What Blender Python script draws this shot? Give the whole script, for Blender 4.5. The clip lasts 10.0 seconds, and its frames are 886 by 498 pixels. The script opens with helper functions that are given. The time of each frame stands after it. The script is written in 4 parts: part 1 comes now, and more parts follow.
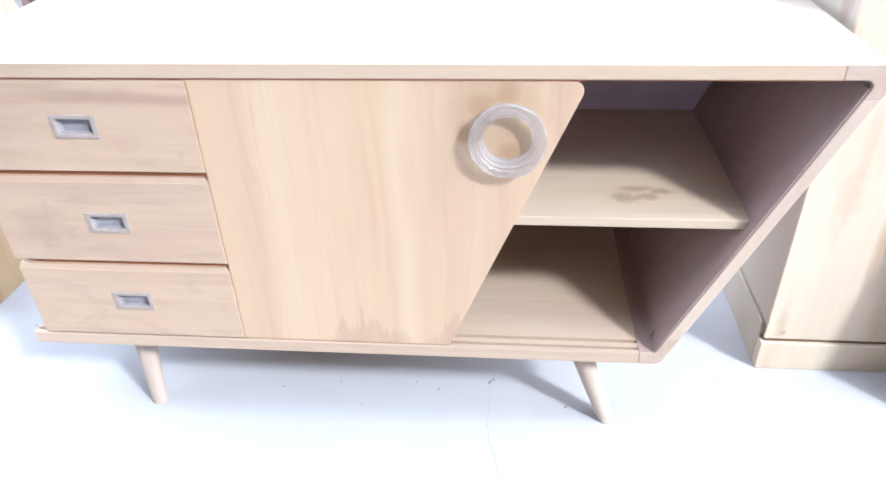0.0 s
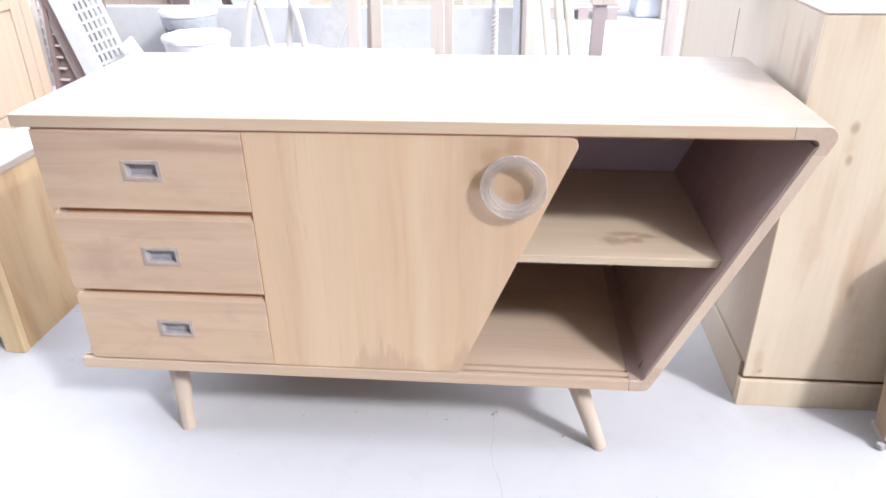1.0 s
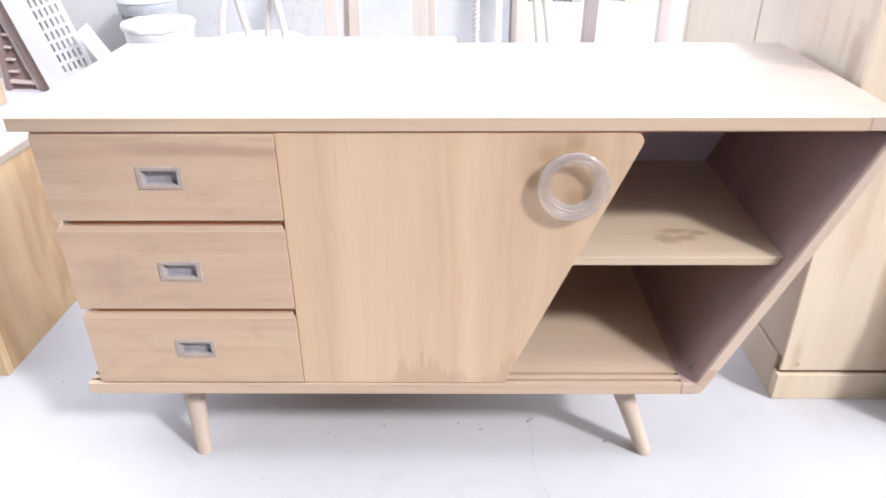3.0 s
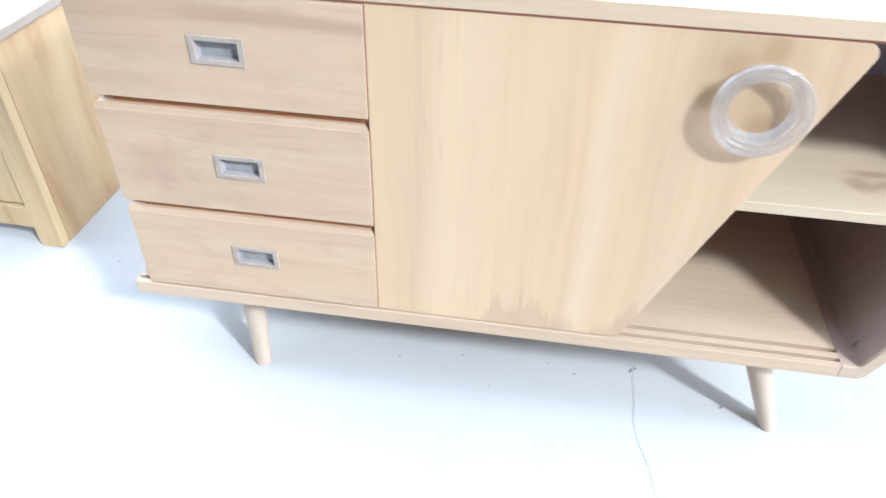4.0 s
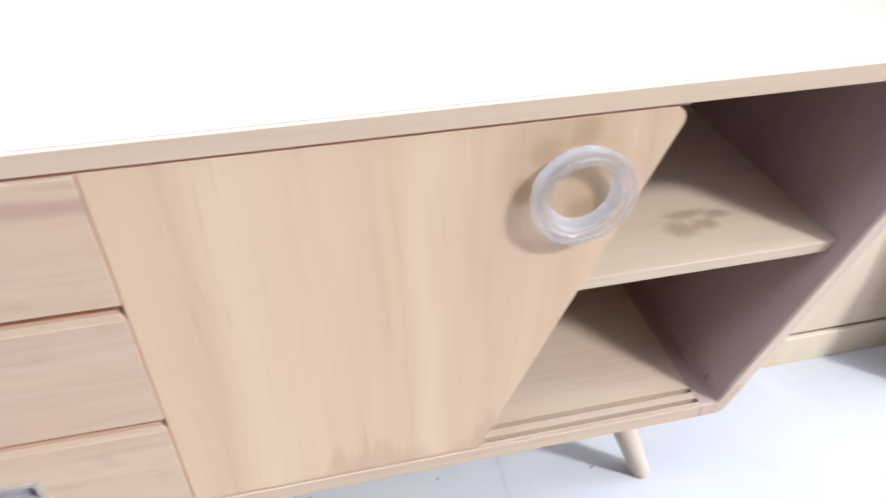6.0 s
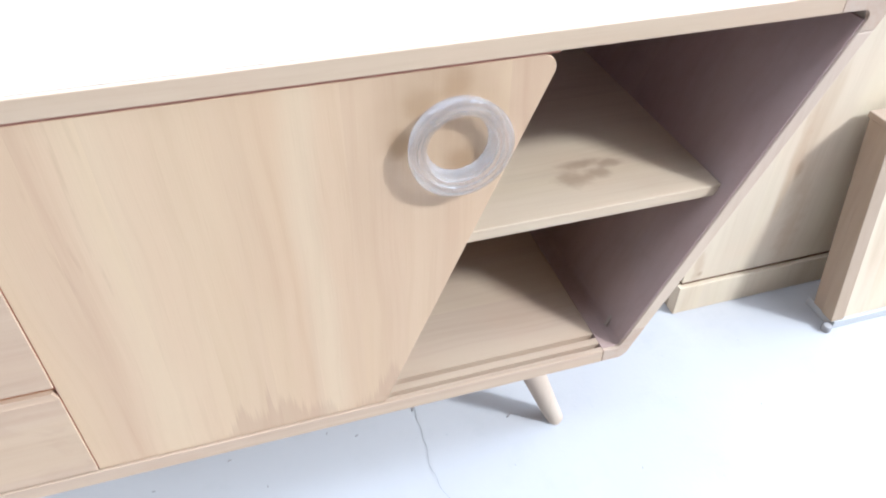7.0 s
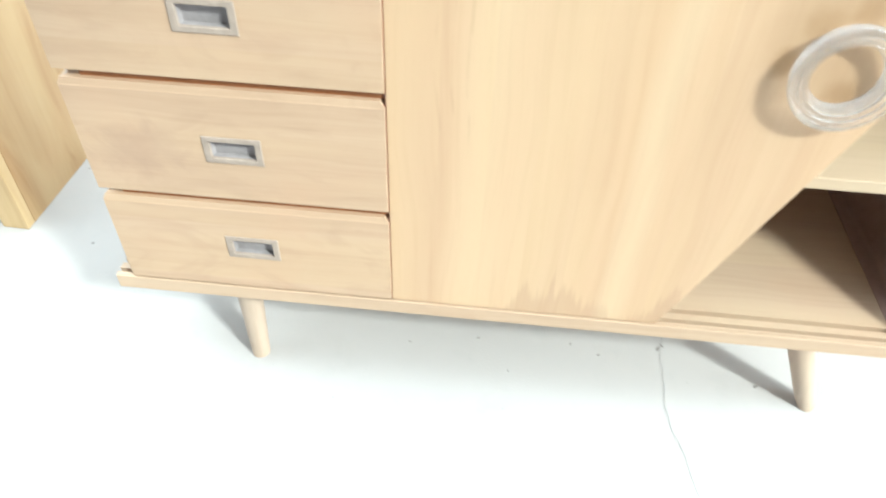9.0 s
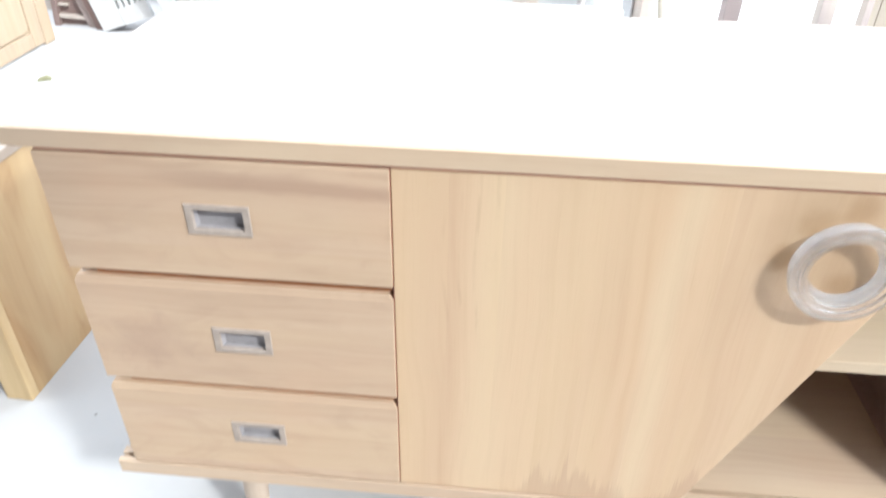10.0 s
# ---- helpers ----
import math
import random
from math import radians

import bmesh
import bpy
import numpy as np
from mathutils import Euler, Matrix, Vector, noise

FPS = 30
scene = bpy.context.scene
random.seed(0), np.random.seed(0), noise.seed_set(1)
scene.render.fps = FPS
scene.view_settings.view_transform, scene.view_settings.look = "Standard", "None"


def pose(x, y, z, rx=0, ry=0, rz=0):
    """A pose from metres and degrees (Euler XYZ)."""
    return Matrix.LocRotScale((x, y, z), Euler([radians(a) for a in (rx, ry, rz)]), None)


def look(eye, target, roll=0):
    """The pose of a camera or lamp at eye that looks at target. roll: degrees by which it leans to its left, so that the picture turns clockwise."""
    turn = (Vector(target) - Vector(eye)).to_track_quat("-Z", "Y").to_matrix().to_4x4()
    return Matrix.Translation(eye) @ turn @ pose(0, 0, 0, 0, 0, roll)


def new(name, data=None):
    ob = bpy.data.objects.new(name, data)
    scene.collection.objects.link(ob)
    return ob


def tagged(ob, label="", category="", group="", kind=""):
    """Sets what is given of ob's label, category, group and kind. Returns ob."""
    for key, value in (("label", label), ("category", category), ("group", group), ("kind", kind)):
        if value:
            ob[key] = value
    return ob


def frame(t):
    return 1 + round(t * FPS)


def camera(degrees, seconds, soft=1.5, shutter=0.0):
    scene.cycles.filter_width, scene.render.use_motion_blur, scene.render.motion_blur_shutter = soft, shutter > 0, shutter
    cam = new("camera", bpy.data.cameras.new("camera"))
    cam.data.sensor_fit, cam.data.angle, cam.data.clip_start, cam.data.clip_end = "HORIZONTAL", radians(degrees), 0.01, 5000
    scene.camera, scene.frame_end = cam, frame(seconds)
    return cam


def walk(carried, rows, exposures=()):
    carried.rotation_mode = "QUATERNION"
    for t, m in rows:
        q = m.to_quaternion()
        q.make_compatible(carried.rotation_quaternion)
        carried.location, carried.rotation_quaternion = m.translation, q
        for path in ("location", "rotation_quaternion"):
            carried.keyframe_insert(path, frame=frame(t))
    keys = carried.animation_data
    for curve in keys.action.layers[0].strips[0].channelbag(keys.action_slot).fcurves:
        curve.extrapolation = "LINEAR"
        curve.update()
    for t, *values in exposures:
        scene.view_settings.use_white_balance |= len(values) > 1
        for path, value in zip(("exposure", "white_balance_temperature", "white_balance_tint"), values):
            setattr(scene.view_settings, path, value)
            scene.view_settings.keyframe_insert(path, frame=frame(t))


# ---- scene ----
cam = camera(63.7, 10.0, 1.5, 0.5)
PATH = [
    (0, (0.498, -1.023, 1.147), (0.329, 0.628, 0.031), -1.9),
    (0.5, (0.511, -1.174, 1.166), (0.311, 0.55, 0.172), -1.0),
    (1, (0.478, -1.215, 1.176), (0.32, 0.546, 0.24), -0.7),
    (1.5, (0.402, -1.229, 1.191), (0.33, 0.568, 0.315), -0.4),
    (2, (0.35, -1.235, 1.189), (0.354, 0.572, 0.332), -0.5),
    (2.2, (0.333, -1.232, 1.186), (0.35, 0.569, 0.317), -0.7),
    (3.3, (0.28, -1.024, 1.156), (0.212, 0.691, 0.129), 0.4),
    (3.5, (0.273, -0.952, 1.147), (0.145, 0.729, 0.071), 0.9),
    (4, (0.218, -0.847, 1.091), (0.019, 0.678, -0.187), 1.6),
    (4.5, (0.14, -0.734, 1.081), (0.037, 0.793, -0.206), 0.6),
    (5, (0.094, -0.669, 1.095), (0.034, 0.869, -0.182), -0.8),
    (5.5, (0.131, -0.631, 1.101), (0.267, 0.916, -0.16), -0.4),
    (6, (0.202, -0.613, 1.106), (0.558, 0.92, -0.129), 0.1),
    (6.2, (0.229, -0.617, 1.11), (0.63, 0.9, -0.131), -0.1),
    (7.3, (0.284, -0.661, 1.089), (0.734, 0.743, -0.263), 1.1),
    (7.5, (0.269, -0.67, 1.079), (0.659, 0.72, -0.305), 1.4),
    (8, (0.229, -0.696, 1.056), (0.462, 0.688, -0.369), 1.8),
    (8.5, (0.181, -0.715, 1.049), (0.221, 0.687, -0.377), 1.6),
    (9, (0.127, -0.72, 1.057), (0.023, 0.706, -0.341), 2.2),
    (9.5, (0.111, -0.702, 1.086), (-0.052, 0.835, -0.183), 1.3),
    (10, (0.117, -0.679, 1.119), (-0.026, 0.972, 0.0), 0.8),
]
EXPOSURES = [(0, 0.995, 5270, 8), (0.5, 0.54, 5830, 11), (1, 0.6, 5780, 11), (1.5, 0.47, 5890, 11), (2, 0.59, 5910, 12), (3.5, 0.615, 5780, 12), (4, 0.945, 5300, 1), (4.5, 1.015, 6000, -4), (5, 0.925, 5600, -1), (5.5, 0.935, 5430, 0), (6, 0.665, 5520, 9), (7.5, 0.835, 5280, 3), (8, 1.035, 5710, 1), (8.5, 1.085, 5800, -2), (9, 1.025, 6020, -5), (9.5, 0.995, 6000, -4), (10, 0.755, 5870, 3)]
walk(cam, [(t, look(eye, target, roll)) for t, eye, target, roll in PATH], EXPOSURES)
SKY, SUN_POWER, SUN_ANGLE, HAZE = 0.74, 2.55, 6.0, 3.6

# ---- light and sky ----
SUN = Vector((1.05, -0.81, 1.0)).normalized()
world = bpy.data.worlds.new("sky")
scene.world = world
world.use_nodes = True
wn = world.node_tree.nodes
sky = wn.new("ShaderNodeTexSky")
sky.sky_type = "NISHITA"
sky.sun_disc = False
sky.sun_elevation = math.asin(SUN.z)
sky.sun_rotation = math.atan2(SUN.x, SUN.y)
sky.dust_density = 1.0
haze = wn.new("ShaderNodeHueSaturation")
haze.inputs["Saturation"].default_value = 0.4
world.node_tree.links.new(sky.outputs[0], haze.inputs["Color"])
veil = wn.new("ShaderNodeMix")
veil.data_type = "RGBA"
veil.inputs[0].default_value = 0.5
veil.inputs[7].default_value = (HAZE * 1.04, HAZE, HAZE * 0.96, 1.0)
world.node_tree.links.new(haze.outputs[0], veil.inputs[6])
world.node_tree.links.new(veil.outputs[2], wn["Background"].inputs[0])
wn["Background"].inputs[1].default_value = SKY
sun_data = bpy.data.lights.new("sun", "SUN")
sun_data.energy, sun_data.angle, sun_data.color = SUN_POWER, radians(SUN_ANGLE), (1.0, 0.965, 0.925)
sun = new("sun", sun_data)
sun.matrix_world = look(SUN * 20, (0, 0, 0))


# ---- materials ----
class Tree:
    """A short way to write node trees."""

    def __init__(self, name):
        self.mat = bpy.data.materials.new(name)
        self.mat.use_nodes = True
        self.tree = self.mat.node_tree
        self.shader = self.tree.nodes["Principled BSDF"]

    def put(self, socket, value):
        if isinstance(value, bpy.types.NodeSocket):
            self.tree.links.new(value, socket)
        else:
            socket.default_value = value

    def node(self, kind, out=0, props=None, **ins):
        n = self.tree.nodes.new("ShaderNode" + kind)
        props = props or {}
        if "operation" in props:
            n.operation = props["operation"]
        if "use_clamp" in props:
            n.use_clamp = props["use_clamp"]
        if "data_type" in props:
            n.data_type = props["data_type"]
        if "blend_type" in props:
            n.blend_type = props["blend_type"]
        if "interpolation_type" in props:
            n.interpolation_type = props["interpolation_type"]
        if "noise_dimensions" in props:
            n.noise_dimensions = props["noise_dimensions"]
        for key, value in ins.items():
            self.put(n.inputs[int(key[1:])] if key[0] == "i" and key[1:].isdigit() else n.inputs[key], value)
        return n.outputs[out]

    def math(self, op, a, b=0.0, clamp=False):
        return self.node("Math", props={"operation": op, "use_clamp": clamp}, i0=a, i1=b)

    def mix(self, fac, a, b, blend="MIX"):
        return self.node("Mix", 2, {"data_type": "RGBA", "blend_type": blend}, i0=fac, i6=a, i7=b)

    def noise(self, vec, scale, detail=3.0, rough=0.5, warp=0.0):
        return self.node("TexNoise", Vector=vec, Scale=scale, Detail=detail, Roughness=rough, Distortion=warp)

    def step(self, value, low, high):
        return self.node("MapRange", props={"interpolation_type": "SMOOTHSTEP"}, i0=value, i1=low, i2=high, i3=0.0, i4=1.0)

    def vec(self, x, y, z):
        return self.node("CombineXYZ", X=x, Y=y, Z=z)

    def sep(self, v):
        n = self.tree.nodes.new("ShaderNodeSeparateXYZ")
        self.tree.links.new(v, n.inputs[0])
        return n.outputs

    def done(self, colour, rough, bump=None, strength=0.2, metal=0.0, depth=0.002, spec=0.5):
        self.put(self.shader.inputs["Base Color"], colour)
        self.put(self.shader.inputs["Roughness"], rough)
        self.put(self.shader.inputs["Metallic"], metal)
        self.put(self.shader.inputs["Specular IOR Level"], spec)
        if bump is not None:
            b = self.node("Bump", Strength=strength, Distance=depth, Height=bump)
            self.put(self.shader.inputs["Normal"], b)
        return self.mat


def rgb(r, g, b):
    return (r, g, b, 1.0)


def wood(name, light, dark, along="x", across="z", board=0.07, gloss=0.45, knots=(), extra=None, tint=0.5, third="y", contrast=1.0, blush=0.35):
    """Sanded solid wood: glued boards side by side, streaky grain, fine fibres and a few knots."""
    t = Tree(name)
    co = t.node("TexCoord", 3)
    rnd = t.node("ObjectInfo", 5)
    ax = dict(zip("xyz", t.sep(co)))
    lane = t.math("FLOOR", t.math("DIVIDE", t.math("ADD", ax[across], t.math("MULTIPLY", rnd, 3.7)), board))
    lane_rnd = t.node("TexWhiteNoise", props={"noise_dimensions": "1D"}, W=t.math("ADD", lane, t.math("MULTIPLY", rnd, 91.0)))
    shift = t.math("ADD", t.math("MULTIPLY", lane_rnd, 7.0), t.math("MULTIPLY", rnd, 23.0))
    a, c, o = t.math("ADD", ax[along], shift), ax[across], ax[third]
    bend = t.noise(t.vec(t.math("MULTIPLY", a, 2.2), t.math("MULTIPLY", c, 5.0), shift), 1.0, 2.0)
    cc = t.math("ADD", c, t.math("MULTIPLY", bend, 0.06))
    wide = t.noise(t.vec(t.math("MULTIPLY", a, 1.1), t.math("MULTIPLY", cc, 17.0), t.math("MULTIPLY", o, 17.0)), 1.0, 4.0, 0.55, 0.8)
    streak = t.noise(t.vec(t.math("MULTIPLY", a, 2.0), t.math("MULTIPLY", cc, 75.0), t.math("MULTIPLY", o, 75.0)), 1.0, 4.0, 0.6)
    fibre = t.noise(t.vec(t.math("MULTIPLY", a, 14.0), t.math("MULTIPLY", c, 520.0), t.math("MULTIPLY", o, 520.0)), 1.0, 2.0)
    blot = t.noise(co, 5.0, 3.0, 0.55)
    fac = t.math("ADD", t.math("MULTIPLY", t.step(wide, 0.34, 0.78), 0.48 * contrast), t.math("MULTIPLY", t.step(streak, 0.40, 0.78), 0.40 * contrast))
    fac = t.math("ADD", fac, t.math("MULTIPLY", t.math("SUBTRACT", lane_rnd, 0.5), tint), True)
    colour = t.mix(fac, rgb(*light), rgb(*dark))
    drift = t.noise(t.vec(t.math("MULTIPLY", a, 0.9), t.math("MULTIPLY", cc, 9.0), t.math("MULTIPLY", o, 9.0)), 1.0, 2.0)
    colour = t.mix(t.math("MULTIPLY", t.step(drift, 0.40, 0.70), 0.45), colour, rgb(light[0] * 1.06, light[1] * 1.07, light[2] * 0.98))
    warm = t.mix(0.5, rgb(*light), rgb(light[0] * 1.04, light[1] * 0.80, light[2] * 0.70))
    colour = t.mix(t.math("MULTIPLY", t.step(blot, 0.45, 0.75), blush), colour, warm)
    colour = t.mix(t.math("MULTIPLY", t.step(fibre, 0.55, 0.8), 0.12), colour, rgb(dark[0] * 0.8, dark[1] * 0.75, dark[2] * 0.7))
    for kx, ky, kz, r, long in knots:
        size = {"x": r, "y": r, "z": r}
        size[along] = r * long
        d = t.node("VectorMath", 1, {"operation": "LENGTH"}, i0=t.node("VectorMath", props={"operation": "DIVIDE"},
            i0=t.node("VectorMath", props={"operation": "SUBTRACT"}, i0=co, i1=(kx, ky, kz)), i1=(size["x"], size["y"], size["z"])))
        d = t.math("ADD", d, t.math("MULTIPLY", t.math("SUBTRACT", t.noise(co, 45.0, 3.0), 0.5), 1.1))
        colour = t.mix(t.math("MULTIPLY", t.math("SUBTRACT", 1.0, t.step(d, 0.15, 1.15)), 0.62), colour, rgb(dark[0] * 0.62, dark[1] * 0.55, dark[2] * 0.5))
    if extra:
        colour = extra(t, co, ax, colour)
    rough = t.math("ADD", gloss, t.math("MULTIPLY", streak, 0.18))
    bump = t.math("ADD", t.math("MULTIPLY", fibre, 0.5), t.math("MULTIPLY", streak, 0.6))
    return t.done(colour, rough, bump, 0.25, depth=0.0006)


def door_marks(t, co, ax, colour):
    """The wet, frayed stain along the door's lower edge and the brown patches round its pull."""
    sway = t.math("MULTIPLY", t.math("SUBTRACT", t.noise(t.vec(t.math("MULTIPLY", ax["x"], 4.0), 1.0, t.math("MULTIPLY", ax["z"], 3.0)), 1.0, 1.0, 0.5), 0.5), 0.07)
    sx = t.math("ADD", ax["x"], sway)
    for cx, half, power, tone in ((0.120, 0.036, 0.45, (0.64, 0.51, 0.33)), (0.205, 0.060, 0.45, (0.60, 0.46, 0.29)), (0.318, 0.018, 0.40, (0.64, 0.53, 0.36)),
                                  (0.055, 0.026, 0.26, (0.45, 0.315, 0.20)), (0.385, 0.050, 0.34, (0.51, 0.368, 0.235)), (0.020, 0.020, 0.32, (0.51, 0.37, 0.24)),
                                  (0.265, 0.022, 0.24, (0.49, 0.355, 0.225)), (0.455, 0.030, 0.30, (0.58, 0.44, 0.29))):
        off = t.math("ABSOLUTE", t.math("SUBTRACT", sx, cx))
        colour = t.mix(t.math("MULTIPLY", t.math("SUBTRACT", 1.0, t.step(off, half * 0.1, half * 1.5)), power * 0.7), colour, rgb(*tone))
    rings = t.math("SINE", t.math("MULTIPLY", t.math("ADD", sx, t.math("MULTIPLY", t.noise(t.vec(t.math("MULTIPLY", ax["x"], 6.0), 2.0, t.math("MULTIPLY", ax["z"], 2.6)), 1.0, 1.0), 0.06)), 300.0))
    zone = t.math("SUBTRACT", 1.0, t.step(t.math("ABSOLUTE", t.math("SUBTRACT", sx, 0.085)), 0.015, 0.05))
    broken = t.step(t.noise(t.vec(t.math("MULTIPLY", ax["x"], 38.0), 9.0, t.math("MULTIPLY", ax["z"], 9.0)), 1.0, 3.0, 0.6), 0.48, 0.66)
    zone = t.math("MULTIPLY", t.math("MULTIPLY", zone, broken), t.step(ax["z"], 0.36, 0.58))
    colour = t.mix(t.math("MULTIPLY", t.math("MULTIPLY", t.step(rings, 0.55, 1.0), zone), 0.26), colour, rgb(0.36, 0.24, 0.15))
    wave = t.noise(t.vec(t.math("MULTIPLY", ax["x"], 95.0), 0.0, t.math("MULTIPLY", ax["z"], 2.0)), 1.0, 5.0, 0.8)
    broad = t.noise(t.vec(t.math("MULTIPLY", ax["x"], 24.0), 4.0, 0.0), 1.0, 2.0)

    def hill(centre, half, height):
        off = t.math("ABSOLUTE", t.math("SUBTRACT", ax["x"], centre))
        return t.math("MULTIPLY", t.math("SUBTRACT", 1.0, t.step(off, half * 0.45, half)), height)

    rise = t.math("ADD", t.math("ADD", hill(0.222, 0.060, 0.052), hill(0.292, 0.050, 0.040)), t.math("MULTIPLY", t.step(ax["x"], 0.350, 0.425), 0.075))
    fray = t.math("ADD", t.math("MULTIPLY", t.math("SUBTRACT", t.step(wave, 0.36, 0.66), 0.5), 0.034), t.math("MULTIPLY", t.math("SUBTRACT", t.step(broad, 0.35, 0.65), 0.5), 0.018))
    top = t.math("ADD", t.math("ADD", 0.234, rise), t.math("MULTIPLY", fray, t.step(ax["x"], 0.12, 0.20)))
    top = t.math("ADD", top, hill(0.236, 0.0045, 0.040))
    edge = t.math("SUBTRACT", top, ax["z"])
    stain = t.step(edge, -0.010, 0.020)
    colour = t.mix(t.math("MULTIPLY", stain, 0.28), colour, rgb(0.30, 0.185, 0.13))
    d = t.node("VectorMath", 1, {"operation": "LENGTH"}, i0=t.node("VectorMath", props={"operation": "SUBTRACT"}, i0=co, i1=(0.484, 0.0, 0.706)))
    d = t.math("ADD", d, t.math("MULTIPLY", t.math("SUBTRACT", t.noise(co, 14.0, 2.0), 0.5), 0.05))
    colour = t.mix(t.math("MULTIPLY", t.math("SUBTRACT", 1.0, t.step(d, 0.050, 0.095)), 0.36), colour, rgb(0.30, 0.19, 0.095))
    for kx, kz, r, power in ((0.436, 0.674, 0.024, 0.62), (0.506, 0.640, 0.030, 0.55), (0.500, 0.738, 0.026, 0.40), (0.458, 0.722, 0.028, 0.40)):
        d = t.node("VectorMath", 1, {"operation": "LENGTH"}, i0=t.node("VectorMath", props={"operation": "SUBTRACT"}, i0=co, i1=(kx, 0.0, kz)))
        d = t.math("ADD", d, t.math("MULTIPLY", t.math("SUBTRACT", t.noise(co, 40.0, 3.0), 0.5), 0.02))
        colour = t.mix(t.math("MULTIPLY", t.math("SUBTRACT", 1.0, t.step(d, r * 0.2, r)), power), colour, rgb(0.27, 0.15, 0.06))
    return colour


def plain(name, colour, rough, metal=0.0, vary=0.12, scale=30.0, strength=0.15, spec=0.5):
    """Paint, plastic or metal with slight blotches and a fine relief."""
    t = Tree(name)
    co = t.node("TexCoord", 3)
    n = t.noise(co, scale, 4.0, 0.6)
    m = t.noise(co, scale * 6.0, 2.0)
    c = t.mix(t.step(n, 0.3, 0.75), rgb(*colour), rgb(*(v * (1.0 - vary) for v in colour)))
    return t.done(c, t.math("ADD", rough, t.math("MULTIPLY", n, 0.12)), m, strength, metal, 0.0008, spec)


TEAK, TEAK_DARK = (0.540, 0.376, 0.240), (0.395, 0.246, 0.148)
PALE, PALE_DARK = (0.600, 0.495, 0.360), (0.46, 0.350, 0.228)
m_door = wood("teak_door", TEAK, TEAK_DARK, "z", "x", 0.062, extra=door_marks, tint=0.20, contrast=0.62, blush=0.12)


def drawer_figure(t, co, ax, colour):
    """Curly pinkish figure and a few dark horizontal streaks on the drawers."""
    curl = t.noise(t.vec(t.math("MULTIPLY", ax["x"], 6.0), 0.0, t.math("MULTIPLY", ax["z"], 14.0)), 1.0, 4.0, 0.55, 2.2)
    line = t.noise(t.vec(t.math("MULTIPLY", ax["x"], 2.5), 3.0, t.math("MULTIPLY", ax["z"], 48.0)), 1.0, 3.0, 0.6, 0.6)
    colour = t.mix(t.math("MULTIPLY", t.step(curl, 0.47, 0.70), 0.18), colour, rgb(0.315, 0.200, 0.135))
    colour = t.mix(t.math("MULTIPLY", t.step(line, 0.58, 0.80), 0.30), colour, rgb(0.25, 0.16, 0.11))
    ripple = t.math("MULTIPLY", t.math("SUBTRACT", t.noise(t.vec(t.math("MULTIPLY", ax["x"], 6.0), 5.0, t.math("MULTIPLY", ax["z"], 20.0)), 1.0, 4.0, 0.6), 0.5), 0.03)
    high = t.math("ABSOLUTE", t.math("SUBTRACT", t.math("ADD", ax["z"], ripple), t.math("SUBTRACT", 0.726, t.math("MULTIPLY", ax["x"], 0.05))))
    dark = t.math("MULTIPLY", t.math("SUBTRACT", 1.0, t.step(high, 0.003, 0.016)), t.step(ax["x"], -0.33, -0.18))
    colour = t.mix(t.math("MULTIPLY", dark, 0.42), colour, rgb(0.28, 0.165, 0.115))
    d = t.node("VectorMath", 1, {"operation": "LENGTH"}, i0=t.node("VectorMath", props={"operation": "MULTIPLY"},
        i0=t.node("VectorMath", props={"operation": "SUBTRACT"}, i0=co, i1=(-0.325, 0.0, 0.485)), i1=(1.0, 1.0, 1.7)))
    d = t.math("ADD", d, t.math("MULTIPLY", t.math("SUBTRACT", t.noise(co, 22.0, 4.0, 0.6, 1.0), 0.5), 0.16))
    return t.mix(t.math("MULTIPLY", t.math("SUBTRACT", 1.0, t.step(d, 0.02, 0.09)), 0.30), colour, rgb(0.30, 0.195, 0.15))


m_drawer = wood("teak_drawer", (0.494, 0.354, 0.241), (0.365, 0.240, 0.155), "x", "z", 0.11, extra=drawer_figure, tint=0.18, contrast=0.7)
m_top = wood("teak_top", (0.345, 0.274, 0.218), (0.295, 0.230, 0.178), "x", "y", 0.085, gloss=0.30, tint=0.3, third="z")
m_shelf = wood("teak_shelf", (0.520, 0.408, 0.285), (0.415, 0.312, 0.212), "x", "y", 0.10, knots=((0.710, 0.094, 0.511, 0.026, 1.3), (0.748, 0.098, 0.511, 0.018, 1.6), (0.735, 0.128, 0.511, 0.012, 4.0), (0.775, 0.118, 0.511, 0.012, 2.6)), tint=0.25, third="z")
m_bottom = wood("teak_bottom", (0.485, 0.366, 0.264), (0.39, 0.282, 0.198), "x", "y", 0.12, tint=0.25, third="z")
m_shell = wood("teak_edge", (0.500, 0.372, 0.262), (0.390, 0.268, 0.178), "x", "y", 0.14, tint=0.2, third="z")
m_side = wood("teak_side", (0.51, 0.395, 0.300), (0.41, 0.295, 0.210), "z", "y", 0.10, tint=0.3, third="x")
m_corner = wood("teak_corner", (0.46, 0.35, 0.265), TEAK_DARK, "y", "z", 0.2, tint=0.1, third="x")
m_leg = wood("teak_leg", (0.45, 0.36, 0.285), (0.37, 0.285, 0.215), "z", "x", 0.3, tint=0.1)
# Teak darkened to carry the shade inside the open end.
m_shade_lining = wood("teak_shade_lining", (0.365, 0.255, 0.222), (0.310, 0.212, 0.182), "z", "y", 0.10, gloss=0.6, tint=0.2, third="x")
# Pale lavender lifts the dark interiors and carries their bluish shade tint.
m_inner = wood("inner_shade_tint", (0.74, 0.67, 0.77), (0.70, 0.63, 0.73), "x", "z", 0.12, gloss=0.6, tint=0.2)


